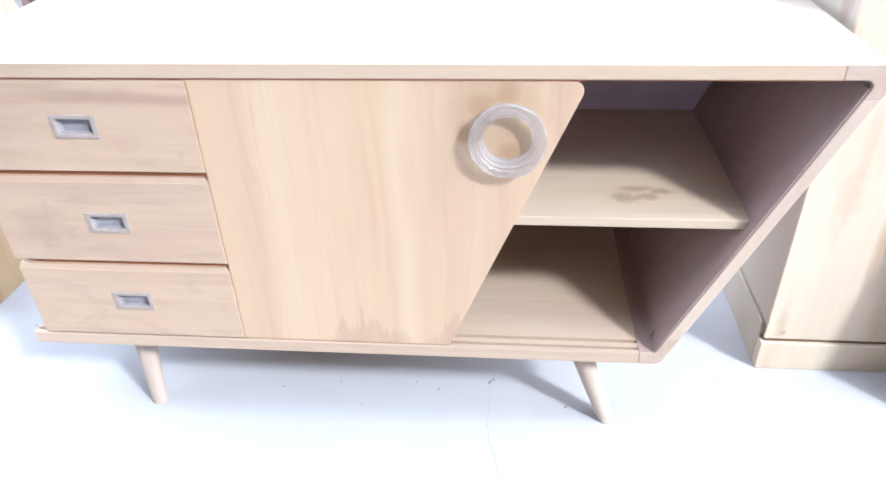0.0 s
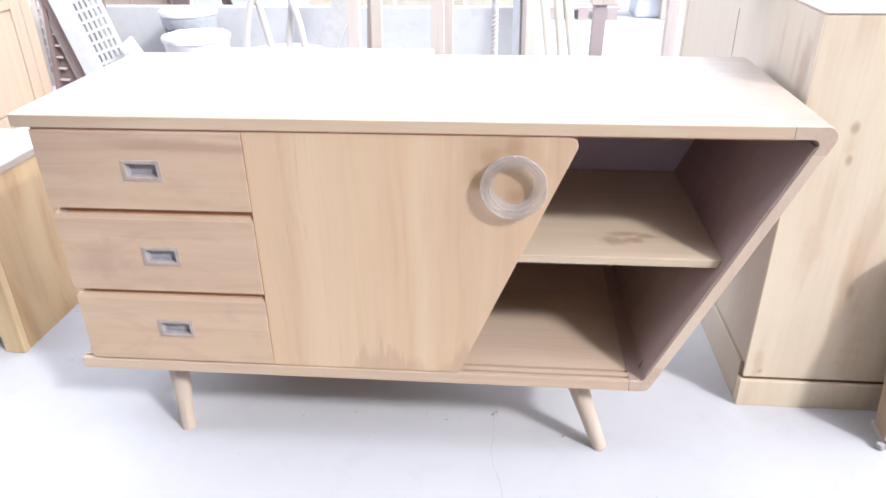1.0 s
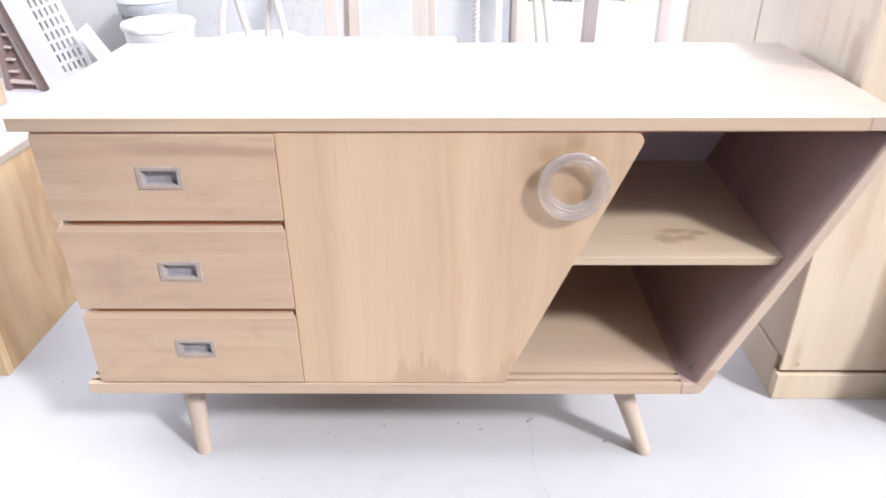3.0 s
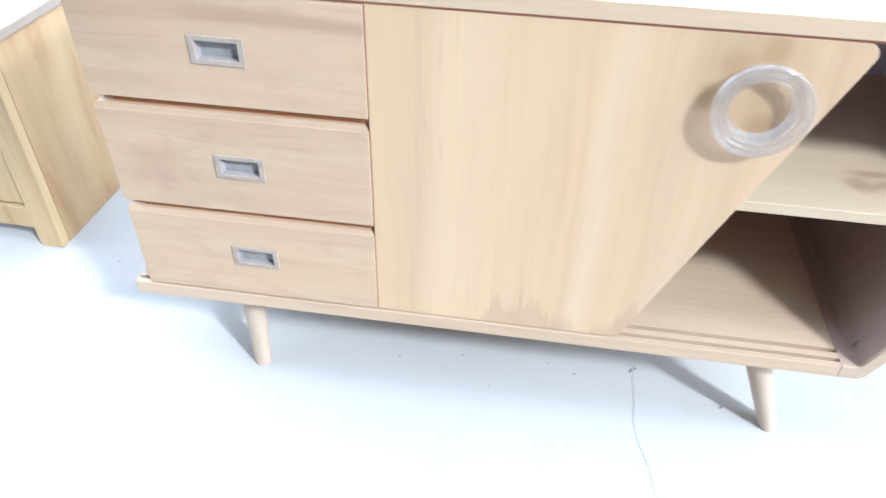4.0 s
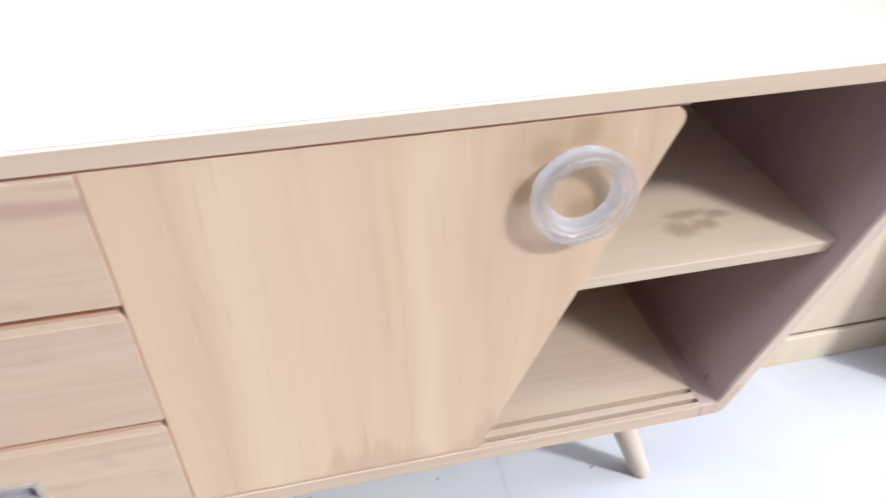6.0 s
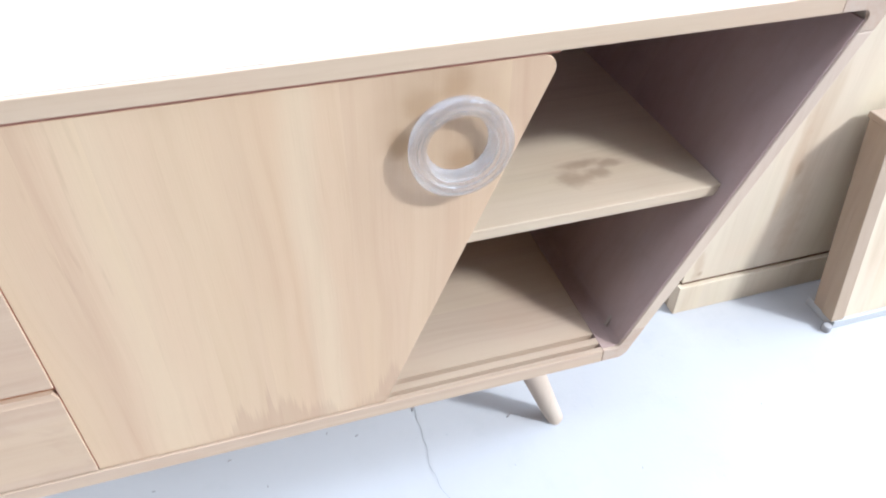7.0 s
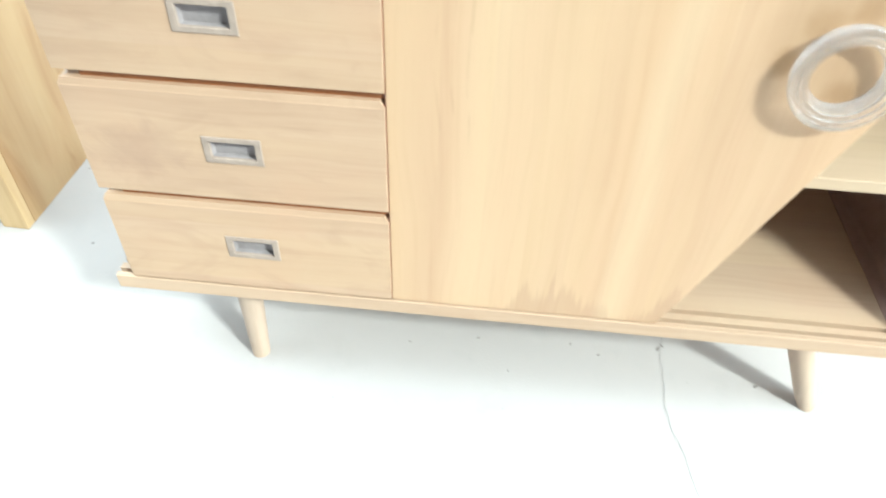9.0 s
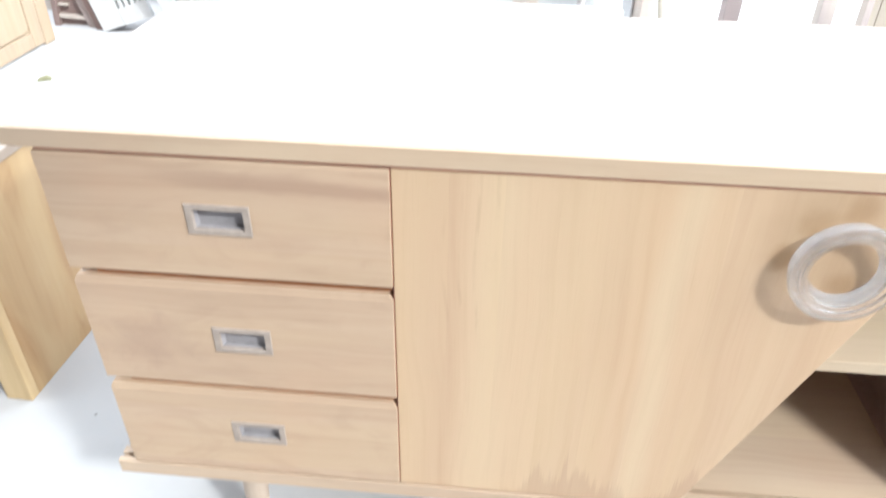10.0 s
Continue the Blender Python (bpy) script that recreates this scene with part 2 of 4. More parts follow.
def pale_stain(t, co, ax, colour):
    """Soft upright mottling and a few brown smudges on the tall cabinet's face."""
    long = t.noise(t.vec(t.math("MULTIPLY", ax["x"], 15.0), 7.0, t.math("MULTIPLY", ax["z"], 1.6)), 1.0, 3.0, 0.55)
    patch = t.noise(t.vec(t.math("MULTIPLY", ax["x"], 6.0), 1.0, t.math("MULTIPLY", ax["z"], 3.0)), 1.0, 2.0)
    streak = t.math("MULTIPLY", t.step(long, 0.45, 0.68), t.step(patch, 0.40, 0.62))
    colour = t.mix(t.math("MULTIPLY", streak, 0.42), colour, rgb(0.36, 0.225, 0.125))
    colour = t.mix(t.math("MULTIPLY", t.step(t.noise(co, 6.0, 3.0), 0.5, 0.75), 0.25), colour, rgb(0.66, 0.54, 0.40))
    for kx, kz, rx, rz, power in ((1.160, 0.450, 0.030, 0.060, 0.22), (1.181, 0.675, 0.016, 0.055, 0.25), (1.300, 0.20, 0.030, 0.120, 0.30), (1.105, 0.130, 0.014, 0.050, 0.30), (1.250, 0.360, 0.014, 0.130, 0.25)):
        off = t.vec(t.math("DIVIDE", t.math("SUBTRACT", ax["x"], kx), rx), 0.0, t.math("DIVIDE", t.math("SUBTRACT", ax["z"], kz), rz))
        d = t.math("ADD", t.node("VectorMath", 1, {"operation": "LENGTH"}, i0=off), t.math("MULTIPLY", t.math("SUBTRACT", t.noise(co, 28.0, 4.0, 0.6), 0.5), 1.6))
        colour = t.mix(t.math("MULTIPLY", t.math("SUBTRACT", 1.0, t.step(d, 0.2, 1.2)), power), colour, rgb(0.36, 0.20, 0.10))
    return colour


def side_marks(t, co, ax, colour):
    """Soft brown patches on the tall cabinet's side."""
    for ky, kz, ry, rz, power in ((0.285, 0.808, 0.032, 0.075, 0.55), (0.330, 0.840, 0.014, 0.080, 0.30), (0.420, 0.845, 0.012, 0.075, 0.25), (0.250, 0.890, 0.02, 0.06, 0.2)):
        off = t.vec(0.0, t.math("DIVIDE", t.math("SUBTRACT", ax["y"], ky), ry), t.math("DIVIDE", t.math("SUBTRACT", ax["z"], kz), rz))
        d = t.math("ADD", t.node("VectorMath", 1, {"operation": "LENGTH"}, i0=off), t.math("MULTIPLY", t.math("SUBTRACT", t.noise(co, 24.0, 4.0, 0.6), 0.5), 1.4))
        colour = t.mix(t.math("MULTIPLY", t.math("SUBTRACT", 1.0, t.step(d, 0.2, 1.2)), power), colour, rgb(0.27, 0.165, 0.11))
    return colour


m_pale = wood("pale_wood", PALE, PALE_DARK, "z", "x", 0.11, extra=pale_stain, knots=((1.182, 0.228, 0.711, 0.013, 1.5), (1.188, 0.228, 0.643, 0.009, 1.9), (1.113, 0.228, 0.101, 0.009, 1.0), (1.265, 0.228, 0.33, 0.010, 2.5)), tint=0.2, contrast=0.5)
# Same pale wood, darkened for the side turned from the sun.
m_pale_shade = wood("pale_wood_shade", (0.445, 0.370, 0.288), (0.375, 0.305, 0.230), "z", "y", 0.4, tint=0.1, third="x", extra=side_marks, contrast=0.6)
m_groove = plain("groove_brown", (0.17, 0.095, 0.055), 0.7)


def flame(t, co, ax, colour):
    """Broad brown flame figure on the honey-coloured side."""
    tall = t.noise(t.vec(3.0, t.math("MULTIPLY", ax["y"], 11.0), t.math("MULTIPLY", ax["z"], 3.0)), 1.0, 3.0, 0.5, 1.0)
    colour = t.mix(t.math("MULTIPLY", t.step(tall, 0.47, 0.72), 0.70), colour, rgb(0.33, 0.18, 0.075))
    return t.mix(t.math("MULTIPLY", t.step(tall, 0.50, 0.25), 0.25), colour, rgb(0.60, 0.45, 0.26))


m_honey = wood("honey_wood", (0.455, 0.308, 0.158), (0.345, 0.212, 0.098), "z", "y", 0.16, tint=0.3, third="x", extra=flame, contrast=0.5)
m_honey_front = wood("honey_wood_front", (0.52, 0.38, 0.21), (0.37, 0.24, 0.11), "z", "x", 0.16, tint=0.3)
m_raw = wood("raw_wood", (0.44, 0.38, 0.335), (0.35, 0.295, 0.26), "z", "x", 0.2, gloss=0.6, tint=0.2)
# Brown wood, with the shade of the box's left side included.
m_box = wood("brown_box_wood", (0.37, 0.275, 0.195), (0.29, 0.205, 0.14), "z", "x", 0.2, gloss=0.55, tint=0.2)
m_board = wood("board_wood", (0.32, 0.25, 0.205), (0.24, 0.18, 0.145), "z", "x", 0.09, gloss=0.6, tint=0.5)
m_plank = wood("plank_wood", (0.46, 0.42, 0.355), (0.38, 0.335, 0.275), "z", "x", 0.4, gloss=0.6, tint=0.2, knots=((-0.35, 3.66, 0.47, 0.016, 1.4), (-0.12, 3.66, 0.55, 0.014, 1.2), (0.02, 3.66, 0.46, 0.012, 1.8), (0.24, 3.66, 0.52, 0.015, 1.2), (0.48, 3.66, 0.50, 0.014, 1.3)))
m_carved = wood("carved_wood", (0.37, 0.283, 0.200), (0.29, 0.213, 0.142), "z", "y", 0.3, gloss=0.5, tint=0.2, third="x")
m_rust = wood("reddish_wood", (0.20, 0.14, 0.125), (0.14, 0.095, 0.085), "z", "x", 0.2, gloss=0.6)
m_dark = wood("dark_wood", (0.13, 0.092, 0.088), (0.085, 0.060, 0.058), "z", "y", 0.1, gloss=0.6)
m_grey_wood = wood("weathered_wood", (0.32, 0.265, 0.25), (0.23, 0.185, 0.17), "z", "y", 0.1, gloss=0.65)
m_white = plain("white_paint", (0.475, 0.466, 0.458), 0.5, vary=0.09, scale=16.0)
m_plastic = plain("white_plastic", (0.49, 0.488, 0.48), 0.4, vary=0.2, scale=14.0)
m_pot = plain("grey_plastic", (0.36, 0.365, 0.38), 0.45, vary=0.2)
m_pull = plain("zinc", (0.375, 0.305, 0.255), 0.55, 0.0, vary=0.2, scale=60.0)
m_pocket = plain("zinc_pocket", (0.335, 0.312, 0.318), 0.5, 0.0, vary=0.25, scale=40.0)
ring_tree = Tree("clear_acrylic")
ring_tree.done(rgb(0.97, 0.97, 0.98), 0.015)
ring_tree.put(ring_tree.shader.inputs["Transmission Weight"], 0.88)
ring_tree.put(ring_tree.shader.inputs["IOR"], 1.46)
see = ring_tree.tree.nodes.new("ShaderNodeBsdfTransparent")
see.inputs[0].default_value = (0.97, 0.96, 0.95, 1.0)
blend = ring_tree.tree.nodes.new("ShaderNodeMixShader")
blend.inputs[0].default_value = 0.62
ring_tree.put(blend.inputs[1], see.outputs[0])
ring_tree.put(blend.inputs[2], ring_tree.shader.outputs[0])
ring_tree.put(ring_tree.tree.nodes["Material Output"].inputs[0], blend.outputs[0])
m_ring = ring_tree.mat
m_teal = plain("teal_plastic", (0.42, 0.84, 0.87), 0.45, vary=0.3, scale=25.0)
m_foam = plain("white_foam", (0.86, 0.86, 0.85), 0.6, vary=0.06)
m_olive = plain("olive_wood", (0.22, 0.21, 0.12), 0.7)
m_bar = plain("dark_print", (0.10, 0.10, 0.11), 0.6)
m_fleck = plain("dark_chip", (0.33, 0.31, 0.30), 0.8)
m_crack = plain("crack_dirt", (0.345, 0.345, 0.345), 0.8)
m_gap = plain("rail_wood", (0.36, 0.145, 0.058), 0.6)
# Reddish tone for the warm bounced light in the narrow gaps.
m_gap_tint = plain("reddish_gap_tint", (0.46, 0.17, 0.11), 0.5)
# Near-black, so the unseen wall and awning return little light.
m_blocker = wood("dark_blocker_boards", (0.060, 0.050, 0.046), (0.035, 0.030, 0.028), "z", "x", 0.14, gloss=0.7)
m_machine = plain("grey_machine", (0.45, 0.46, 0.50), 0.5)
m_carton = plain("carton", (0.50, 0.415, 0.335), 0.7)
m_bent = wood("bent_wood", (0.46, 0.425, 0.395), (0.39, 0.355, 0.33), "z", "x", 0.3, gloss=0.5, tint=0.1)
m_slab = plain("grey_board", (0.375, 0.358, 0.338), 0.6)
m_rope = plain("twisted_wood", (0.40, 0.365, 0.345), 0.6)


def concrete(name, base, scale=1.0, stain=0.25):
    t = Tree(name)
    co = t.node("TexCoord", 3)
    big = t.noise(co, 1.7 * scale, 5.0, 0.6, 0.4)
    mid = t.noise(co, 9.0 * scale, 5.0, 0.65)
    fine = t.noise(co, 160.0, 3.0, 0.6)
    spots = t.node("TexVoronoi", 0, Vector=co, Scale=34.0)
    c = t.mix(t.math("MULTIPLY", t.step(big, 0.4, 0.75), stain), rgb(*base), rgb(*(v * 0.72 for v in base)))
    c = t.mix(t.math("MULTIPLY", t.step(mid, 0.5, 0.8), stain * 0.8), c, rgb(*(v * 0.66 for v in base)))
    speck = t.math("MULTIPLY", t.math("SUBTRACT", 1.0, t.step(spots, 0.03, 0.08)), t.step(mid, 0.52, 0.6))
    c = t.mix(t.math("MULTIPLY", speck, 0.4), c, rgb(0.2, 0.2, 0.21))
    return t.done(c, t.math("ADD", 0.5, t.math("MULTIPLY", mid, 0.25)), t.math("ADD", fine, t.math("MULTIPLY", mid, 1.5)), 0.25, depth=0.001)


m_floor = concrete("smooth_cement", (0.446, 0.434, 0.432))
m_cement = concrete("cement_wall", (0.395, 0.386, 0.376), 1.5, 0.45)
m_plaster = concrete("plaster_wall", (0.72, 0.70, 0.68), 0.6, 0.2)


# ---- building tools ----
def mesh_of(name, bm, mat, smooth=False):
    bmesh.ops.recalc_face_normals(bm, faces=bm.faces)
    me = bpy.data.meshes.new(name)
    bm.to_mesh(me)
    bm.free()
    me.materials.append(mat)
    if smooth:
        me.shade_smooth()
        me.set_sharp_from_angle(angle=radians(38))
    return me


def thing(name, label, category, group="", at=(0, 0, 0), turn=0.0):
    ob = new(name)
    ob.empty_display_size = 0.05
    ob.matrix_basis = pose(*at, 0, 0, turn)
    return tagged(ob, label, category, group)


def part(name, bm, mat, parent=None, label="", smooth=False):
    ob = new(name, mesh_of(name, bm, mat, smooth))
    if parent:
        ob.parent = parent
    return tagged(ob, label)


def single(name, bm, mat, label, category, group="", kind="", smooth=False):
    return tagged(new(name, mesh_of(name, bm, mat, smooth)), label, category, group, kind)


def bevelled(bm, r, seg=2):
    if r > 0:
        bmesh.ops.bevel(bm, geom=bm.edges[:], offset=r, segments=seg, profile=0.5, affect="EDGES", clamp_overlap=True)
    return bm


def box(x0, x1, y0, y1, z0, z1, r=0.0015, seg=2):
    bm = bmesh.new()
    bmesh.ops.create_cube(bm, size=1.0)
    for v in bm.verts:
        v.co = Vector(((x0 + x1) / 2 + v.co.x * (x1 - x0), (y0 + y1) / 2 + v.co.y * (y1 - y0), (z0 + z1) / 2 + v.co.z * (z1 - z0)))
    return bevelled(bm, r, seg)


def prism(points, y0, y1, r=0.0015, seg=2):
    """A profile of (x, z) drawn out from y0 to y1."""
    bm = bmesh.new()
    front = [bm.verts.new((x, y0, z)) for x, z in points]
    back = [bm.verts.new((x, y1, z)) for x, z in points]
    bm.faces.new(front)
    bm.faces.new(back[::-1])
    n = len(points)
    for i in range(n):
        j = (i + 1) % n
        bm.faces.new((front[i], back[i], back[j], front[j]))
    bmesh.ops.recalc_face_normals(bm, faces=bm.faces)
    if r > 0:
        rims = [e for e in bm.edges if abs(e.verts[0].co.y - e.verts[1].co.y) < 1e-6]
        bmesh.ops.bevel(bm, geom=rims, offset=r, segments=seg, profile=0.5, affect="EDGES", clamp_overlap=True)
    return bm


def beam(p, q, w, d, r=0.002, spin=0.0):
    """A square timber from p to q."""
    p, q = Vector(p), Vector(q)
    bm = box(-w / 2, w / 2, -d / 2, d / 2, 0, (q - p).length, r)
    bm.transform(Matrix.Translation(p) @ (q - p).to_track_quat("Z", "Y").to_matrix().to_4x4() @ pose(0, 0, 0, 0, 0, spin))
    return bm


def tube(points, radii, sides=14):
    """A round rod along a line of points."""
    bm = bmesh.new()
    pts = [Vector(p) for p in points]
    rings = []
    for i, p in enumerate(pts):
        d = (pts[min(i + 1, len(pts) - 1)] - pts[max(i - 1, 0)]).normalized()
        side = d.cross(Vector((0.13, 0.97, 0.21))).normalized()
        up = side.cross(d)
        r = radii[i] if isinstance(radii, (list, tuple)) else radii
        rings.append([bm.verts.new(p + (side * math.cos(a) + up * math.sin(a)) * r) for a in (2 * math.pi * k / sides for k in range(sides))])
    for a, b in zip(rings, rings[1:]):
        for k in range(sides):
            bm.faces.new((a[k], a[(k + 1) % sides], b[(k + 1) % sides], b[k]))
    bm.faces.new(rings[0])
    bm.faces.new(rings[-1][::-1])
    return bm


def lathe(profile, sides=48, centre=(0, 0, 0), axis="z", closed=False):
    """Turns a profile of (radius, height) round an axis."""
    bm = bmesh.new()
    rings = []
    for r, h in profile:
        ring = []
        for k in range(sides):
            a = 2 * math.pi * k / sides
            p = (r * math.cos(a), r * math.sin(a), h) if axis == "z" else (r * math.cos(a), h, r * math.sin(a))
            ring.append(bm.verts.new(Vector(centre) + Vector(p)))
        rings.append(ring)
    pairs = list(zip(rings, rings[1:])) + ([(rings[-1], rings[0])] if closed else [])
    for a, b in pairs:
        for k in range(sides):
            bm.faces.new((a[k], a[(k + 1) % sides], b[(k + 1) % sides], b[k]))
    if not closed:
        for ring in (rings[0], rings[-1]):
            if (ring[0].co - ring[sides // 2].co).length > 1e-5:
                bm.faces.new(ring)
    return bm


def bend(points, steps=10):
    """A smooth line through a few points."""
    pts = [Vector(p) for p in points]
    pts = [pts[0] * 2 - pts[1]] + pts + [pts[-1] * 2 - pts[-2]]
    out = []
    for i in range(1, len(pts) - 2):
        a, b, c, d = pts[i - 1:i + 3]
        for k in range(steps):
            u = k / steps
            out.append(0.5 * ((2 * b) + (c - a) * u + (2 * a - 5 * b + 4 * c - d) * u * u + (3 * b - a - 3 * c + d) * u ** 3))
    return out + [pts[-2]]


def rounded(points, radii, seg=6):
    """A polygon of (x, z) with its corners rounded."""
    out = []
    n = len(points)
    for i in range(n):
        p, r = Vector(points[i]), radii[i]
        if r <= 0:
            out.append(tuple(p))
            continue
        a, b = (Vector(points[i - 1]) - p).normalized(), (Vector(points[(i + 1) % n]) - p).normalized()
        half = a.angle(b) / 2
        c = p + (a + b).normalized() * (r / math.sin(half))
        s, e = p + a * (r / math.tan(half)) - c, p + b * (r / math.tan(half)) - c
        for k in range(seg + 1):
            v = s.lerp(e, k / seg).normalized() * r
            out.append(tuple(c + v))
    return out


# ---- the setting ----
def structure(name, bm, mat, label, category, smooth=False):
    return single(name, bm, mat, label, category, kind="structure", smooth=smooth)


bm = bmesh.new()
bmesh.ops.create_grid(bm, x_segments=40, y_segments=40, size=400.0)
structure("floor", bm, m_floor, "smooth pale cement workshop floor with faint stains", "floor")
structure("wall_back", box(-5.2, 8.2, 7.6, 7.8, 0, 1.6, 0), m_plaster, "pale plastered wall at the far end", "wall")
# Two unseen walls, added as enclosure and kept low to admit sky.
structure("wall_side", box(-5.4, -5.2, -3.4, 7.8, 0, 1.6, 0), m_plaster, "unseen pale wall added to close the left side", "wall")
structure("wall_yard", box(8.2, 8.4, -3.4, 7.8, 0, 2.6, 0), m_plaster, "unseen pale wall added to close the right side", "wall")
# Unseen wall and awning, added to keep front sky light out.
structure("wall_front", box(-5.4, 8.4, -3.6, -3.4, 0, 3.5, 0), m_blocker, "unseen high dark wall added to block the low front sky", "wall")
structure("ceiling", box(-4.2, 2.24, -3.4, -1.0, 3.3, 3.4, 0), m_blocker, "unseen dark awning added to block sky light from the front", "roof")
structure("wall_low", box(-2.9, 0.578, 3.32, 3.385, 0, 0.442, 0.006), m_cement, "low grey cement parapet with a worn pale top", "wall")


# ---- sideboard ----
def inner_x(z):
    return 0.789 + 0.4545 * (z - 0.246)


FRONT, BACK = -0.0030, 0.512
T0, T1, B0, B1, W = 0.763, 0.787, 0.207, 0.233, 0.024
board = thing("sideboard", "teak sideboard with slanted open end and sliding door", "sideboard")
# One board: top face and front edge get separate tones for their light.
part("top", prism([(-0.440, T0), (0.975, T0), (0.975, T1), (-0.440, T1)], FRONT + 0.0062, BACK, 0.0015), m_top, board, "sanded teak top face, toned for the light on it")
part("front_edge", prism([(-0.440, T0), (0.9748, T0), (0.9748, T1 - 0.0004), (-0.440, T1 - 0.0004)], FRONT, FRONT + 0.006, 0.0012), m_shell, board, "front edge of the top board, toned separately")
cut_hi, cut_lo = 0.735, 0.268
part("corner_block", prism(rounded([(0.975, T0), (inner_x(T0), T0), (inner_x(cut_hi), cut_hi), (inner_x(cut_hi) + W, cut_hi), (inner_x(T1) + W, T1), (0.975, T1)],
     [0, 0.010, 0, 0, 0.020, 0]), FRONT, FRONT + 0.006, 0.0012), m_corner, board, "rounded teak corner joint")
part("corner_block", prism(rounded([(0.9752, T0), (inner_x(T0), T0), (inner_x(cut_hi), cut_hi), (inner_x(cut_hi) + W, cut_hi), (inner_x(T1) + W, T1), (0.9752, T1)],
     [0, 0.010, 0, 0, 0.020, 0]), FRONT + 0.0062, BACK, 0.0015), m_top, board)
part("slanted_side", prism([(inner_x(cut_lo), cut_lo), (inner_x(cut_lo) + W, cut_lo), (inner_x(cut_hi) + W, cut_hi), (inner_x(cut_hi), cut_hi)], FRONT, BACK, 0.002), m_side, board)
# Added sheet: puts the compartment's shade on the slanted side's inner face.
part("inner_lining", prism([(inner_x(0.249) - 0.0035, 0.249), (inner_x(0.249) - 0.0005, 0.249), (inner_x(0.750) - 0.0005, 0.750), (inner_x(0.750) - 0.0035, 0.750)], FRONT + 0.0025, 0.488, 0.0008), m_shade_lining, board, "added thin sheet coloured for the shade inside")
part("corner_block", prism(rounded([(0.7555, B0), (inner_x(B0) + W, B0), (inner_x(cut_lo) + W, cut_lo), (inner_x(cut_lo), cut_lo), (inner_x(B1), B1), (0.7555, B1)],
     [0, 0.020, 0, 0, 0.012, 0]), FRONT, FRONT + 0.006, 0.0015), m_corner, board, "rounded teak corner joint")
# Rear of the joint takes the same shade colour.
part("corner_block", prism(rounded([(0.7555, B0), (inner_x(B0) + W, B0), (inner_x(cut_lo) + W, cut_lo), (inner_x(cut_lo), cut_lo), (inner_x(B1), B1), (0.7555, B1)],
     [0, 0.020, 0, 0, 0.012, 0]), FRONT + 0.0062, BACK, 0.0015), m_shade_lining, board)

# the bottom board carries two grooves for the sliding door
groove = [(0.0007, B0), (0.0007, B1), (0.006, B1), (0.006, B1 - 0.012), (0.014, B1 - 0.012), (0.014, B1), (0.026, B1), (0.026, B1 - 0.012),
          (0.035, B1 - 0.012), (0.035, B1), (BACK, B1), (BACK, B0)]
bm = bmesh.new()
ends = [[bm.verts.new((x, y, z)) for y, z in groove] for x in (-0.437, 0.755)]
bm.faces.new(ends[0]), bm.faces.new(ends[1][::-1])
for i in range(len(groove)):
    j = (i + 1) % len(groove)
    bm.faces.new((ends[0][i], ends[1][i], ends[1][j], ends[0][j]))
part("bottom_edge", box(-0.437, 0.755, FRONT, 0.0005, B0, B1, 0.0012), m_shell, board, "planed teak edge strip")
part("bottom_board", bm, m_bottom, board, "teak bottom board with sliding grooves")
part("back_panel", prism([(-0.40, B1 + 0.0005), (inner_x(B1 + 0.0005) + 0.012, B1 + 0.0005), (inner_x(T0) + 0.006, T0 - 0.001), (-0.40, T0 - 0.001)], 0.489, 0.501, 0), m_inner, board, "back panel in pale lavender that lifts the interior shade")
part("left_side", box(-0.404, -0.380, 0.0185, BACK - 0.002, B1 + 0.0005, T0 - 0.001), m_side, board)
# Added strip, no real rail: colours the gap under the top.
part("top_rail", box(-0.4045, 0.6150, 0.0002, 0.0180, 0.7598, 0.7629, 0), m_gap_tint, board, "added reddish strip tinting the gap above the fronts")
part("divider", box(-0.012, 0.006, 0.046, 0.488, B1 + 0.0005, T0 - 0.001), m_inner, board)
part("door_track", box(-0.003, 0.985, 0.0195, 0.042, T0 - 0.010, T0 - 0.0005, 0.001), m_gap, board, "reddish brown door track")
# Added pale sheet under the top, there to brighten the compartment.
part("top_lining", box(0.012, 0.985, 0.0425, 0.488, T0 - 0.005, T0 - 0.0008, 0), m_inner, board, "added pale sheet that brightens the compartment")
SH = 0.511
part("shelf", prism([(0.012, SH - 0.018), (inner_x(SH - 0.018) - 0.0042, SH - 0.018), (inner_x(SH) - 0.0042, SH), (0.012, SH)], 0.023, 0.488, 0.0018), m_shelf, board, "teak shelf with a dark knot")


# sliding door with a slanted edge
door = part("sliding_door", prism(rounded([(-0.0004, 0.2345), (0.399, 0.2345), (0.6205, 0.7592), (-0.0004, 0.7592)], [0, 0.004, 0.016, 0]), 0.0, 0.019, 0.0011), m_door, board,
            "teak sliding door with frayed dark stain below")
PX, PZ = 0.5005, 0.6675
ring = [(0.0365, -0.0005), (0.0372, -0.0060), (0.0400, -0.0110), (0.0412, -0.0165), (0.0430, -0.0185), (0.0444, -0.0175), (0.0450, -0.0115), (0.0464, -0.0115),
        (0.0474, -0.0190), (0.0490, -0.0205), (0.0512, -0.0200), (0.0518, -0.0135), (0.0534, -0.0135), (0.0548, -0.0205), (0.0592, -0.0210), (0.0612, -0.0195),
        (0.0618, -0.0165), (0.0604, -0.0090), (0.0580, -0.0005)]
part("ring_pull", lathe(ring, 72, (PX, 0, PZ), "y", True), m_ring, door, "clear acrylic ring pull with fine ridges", True)


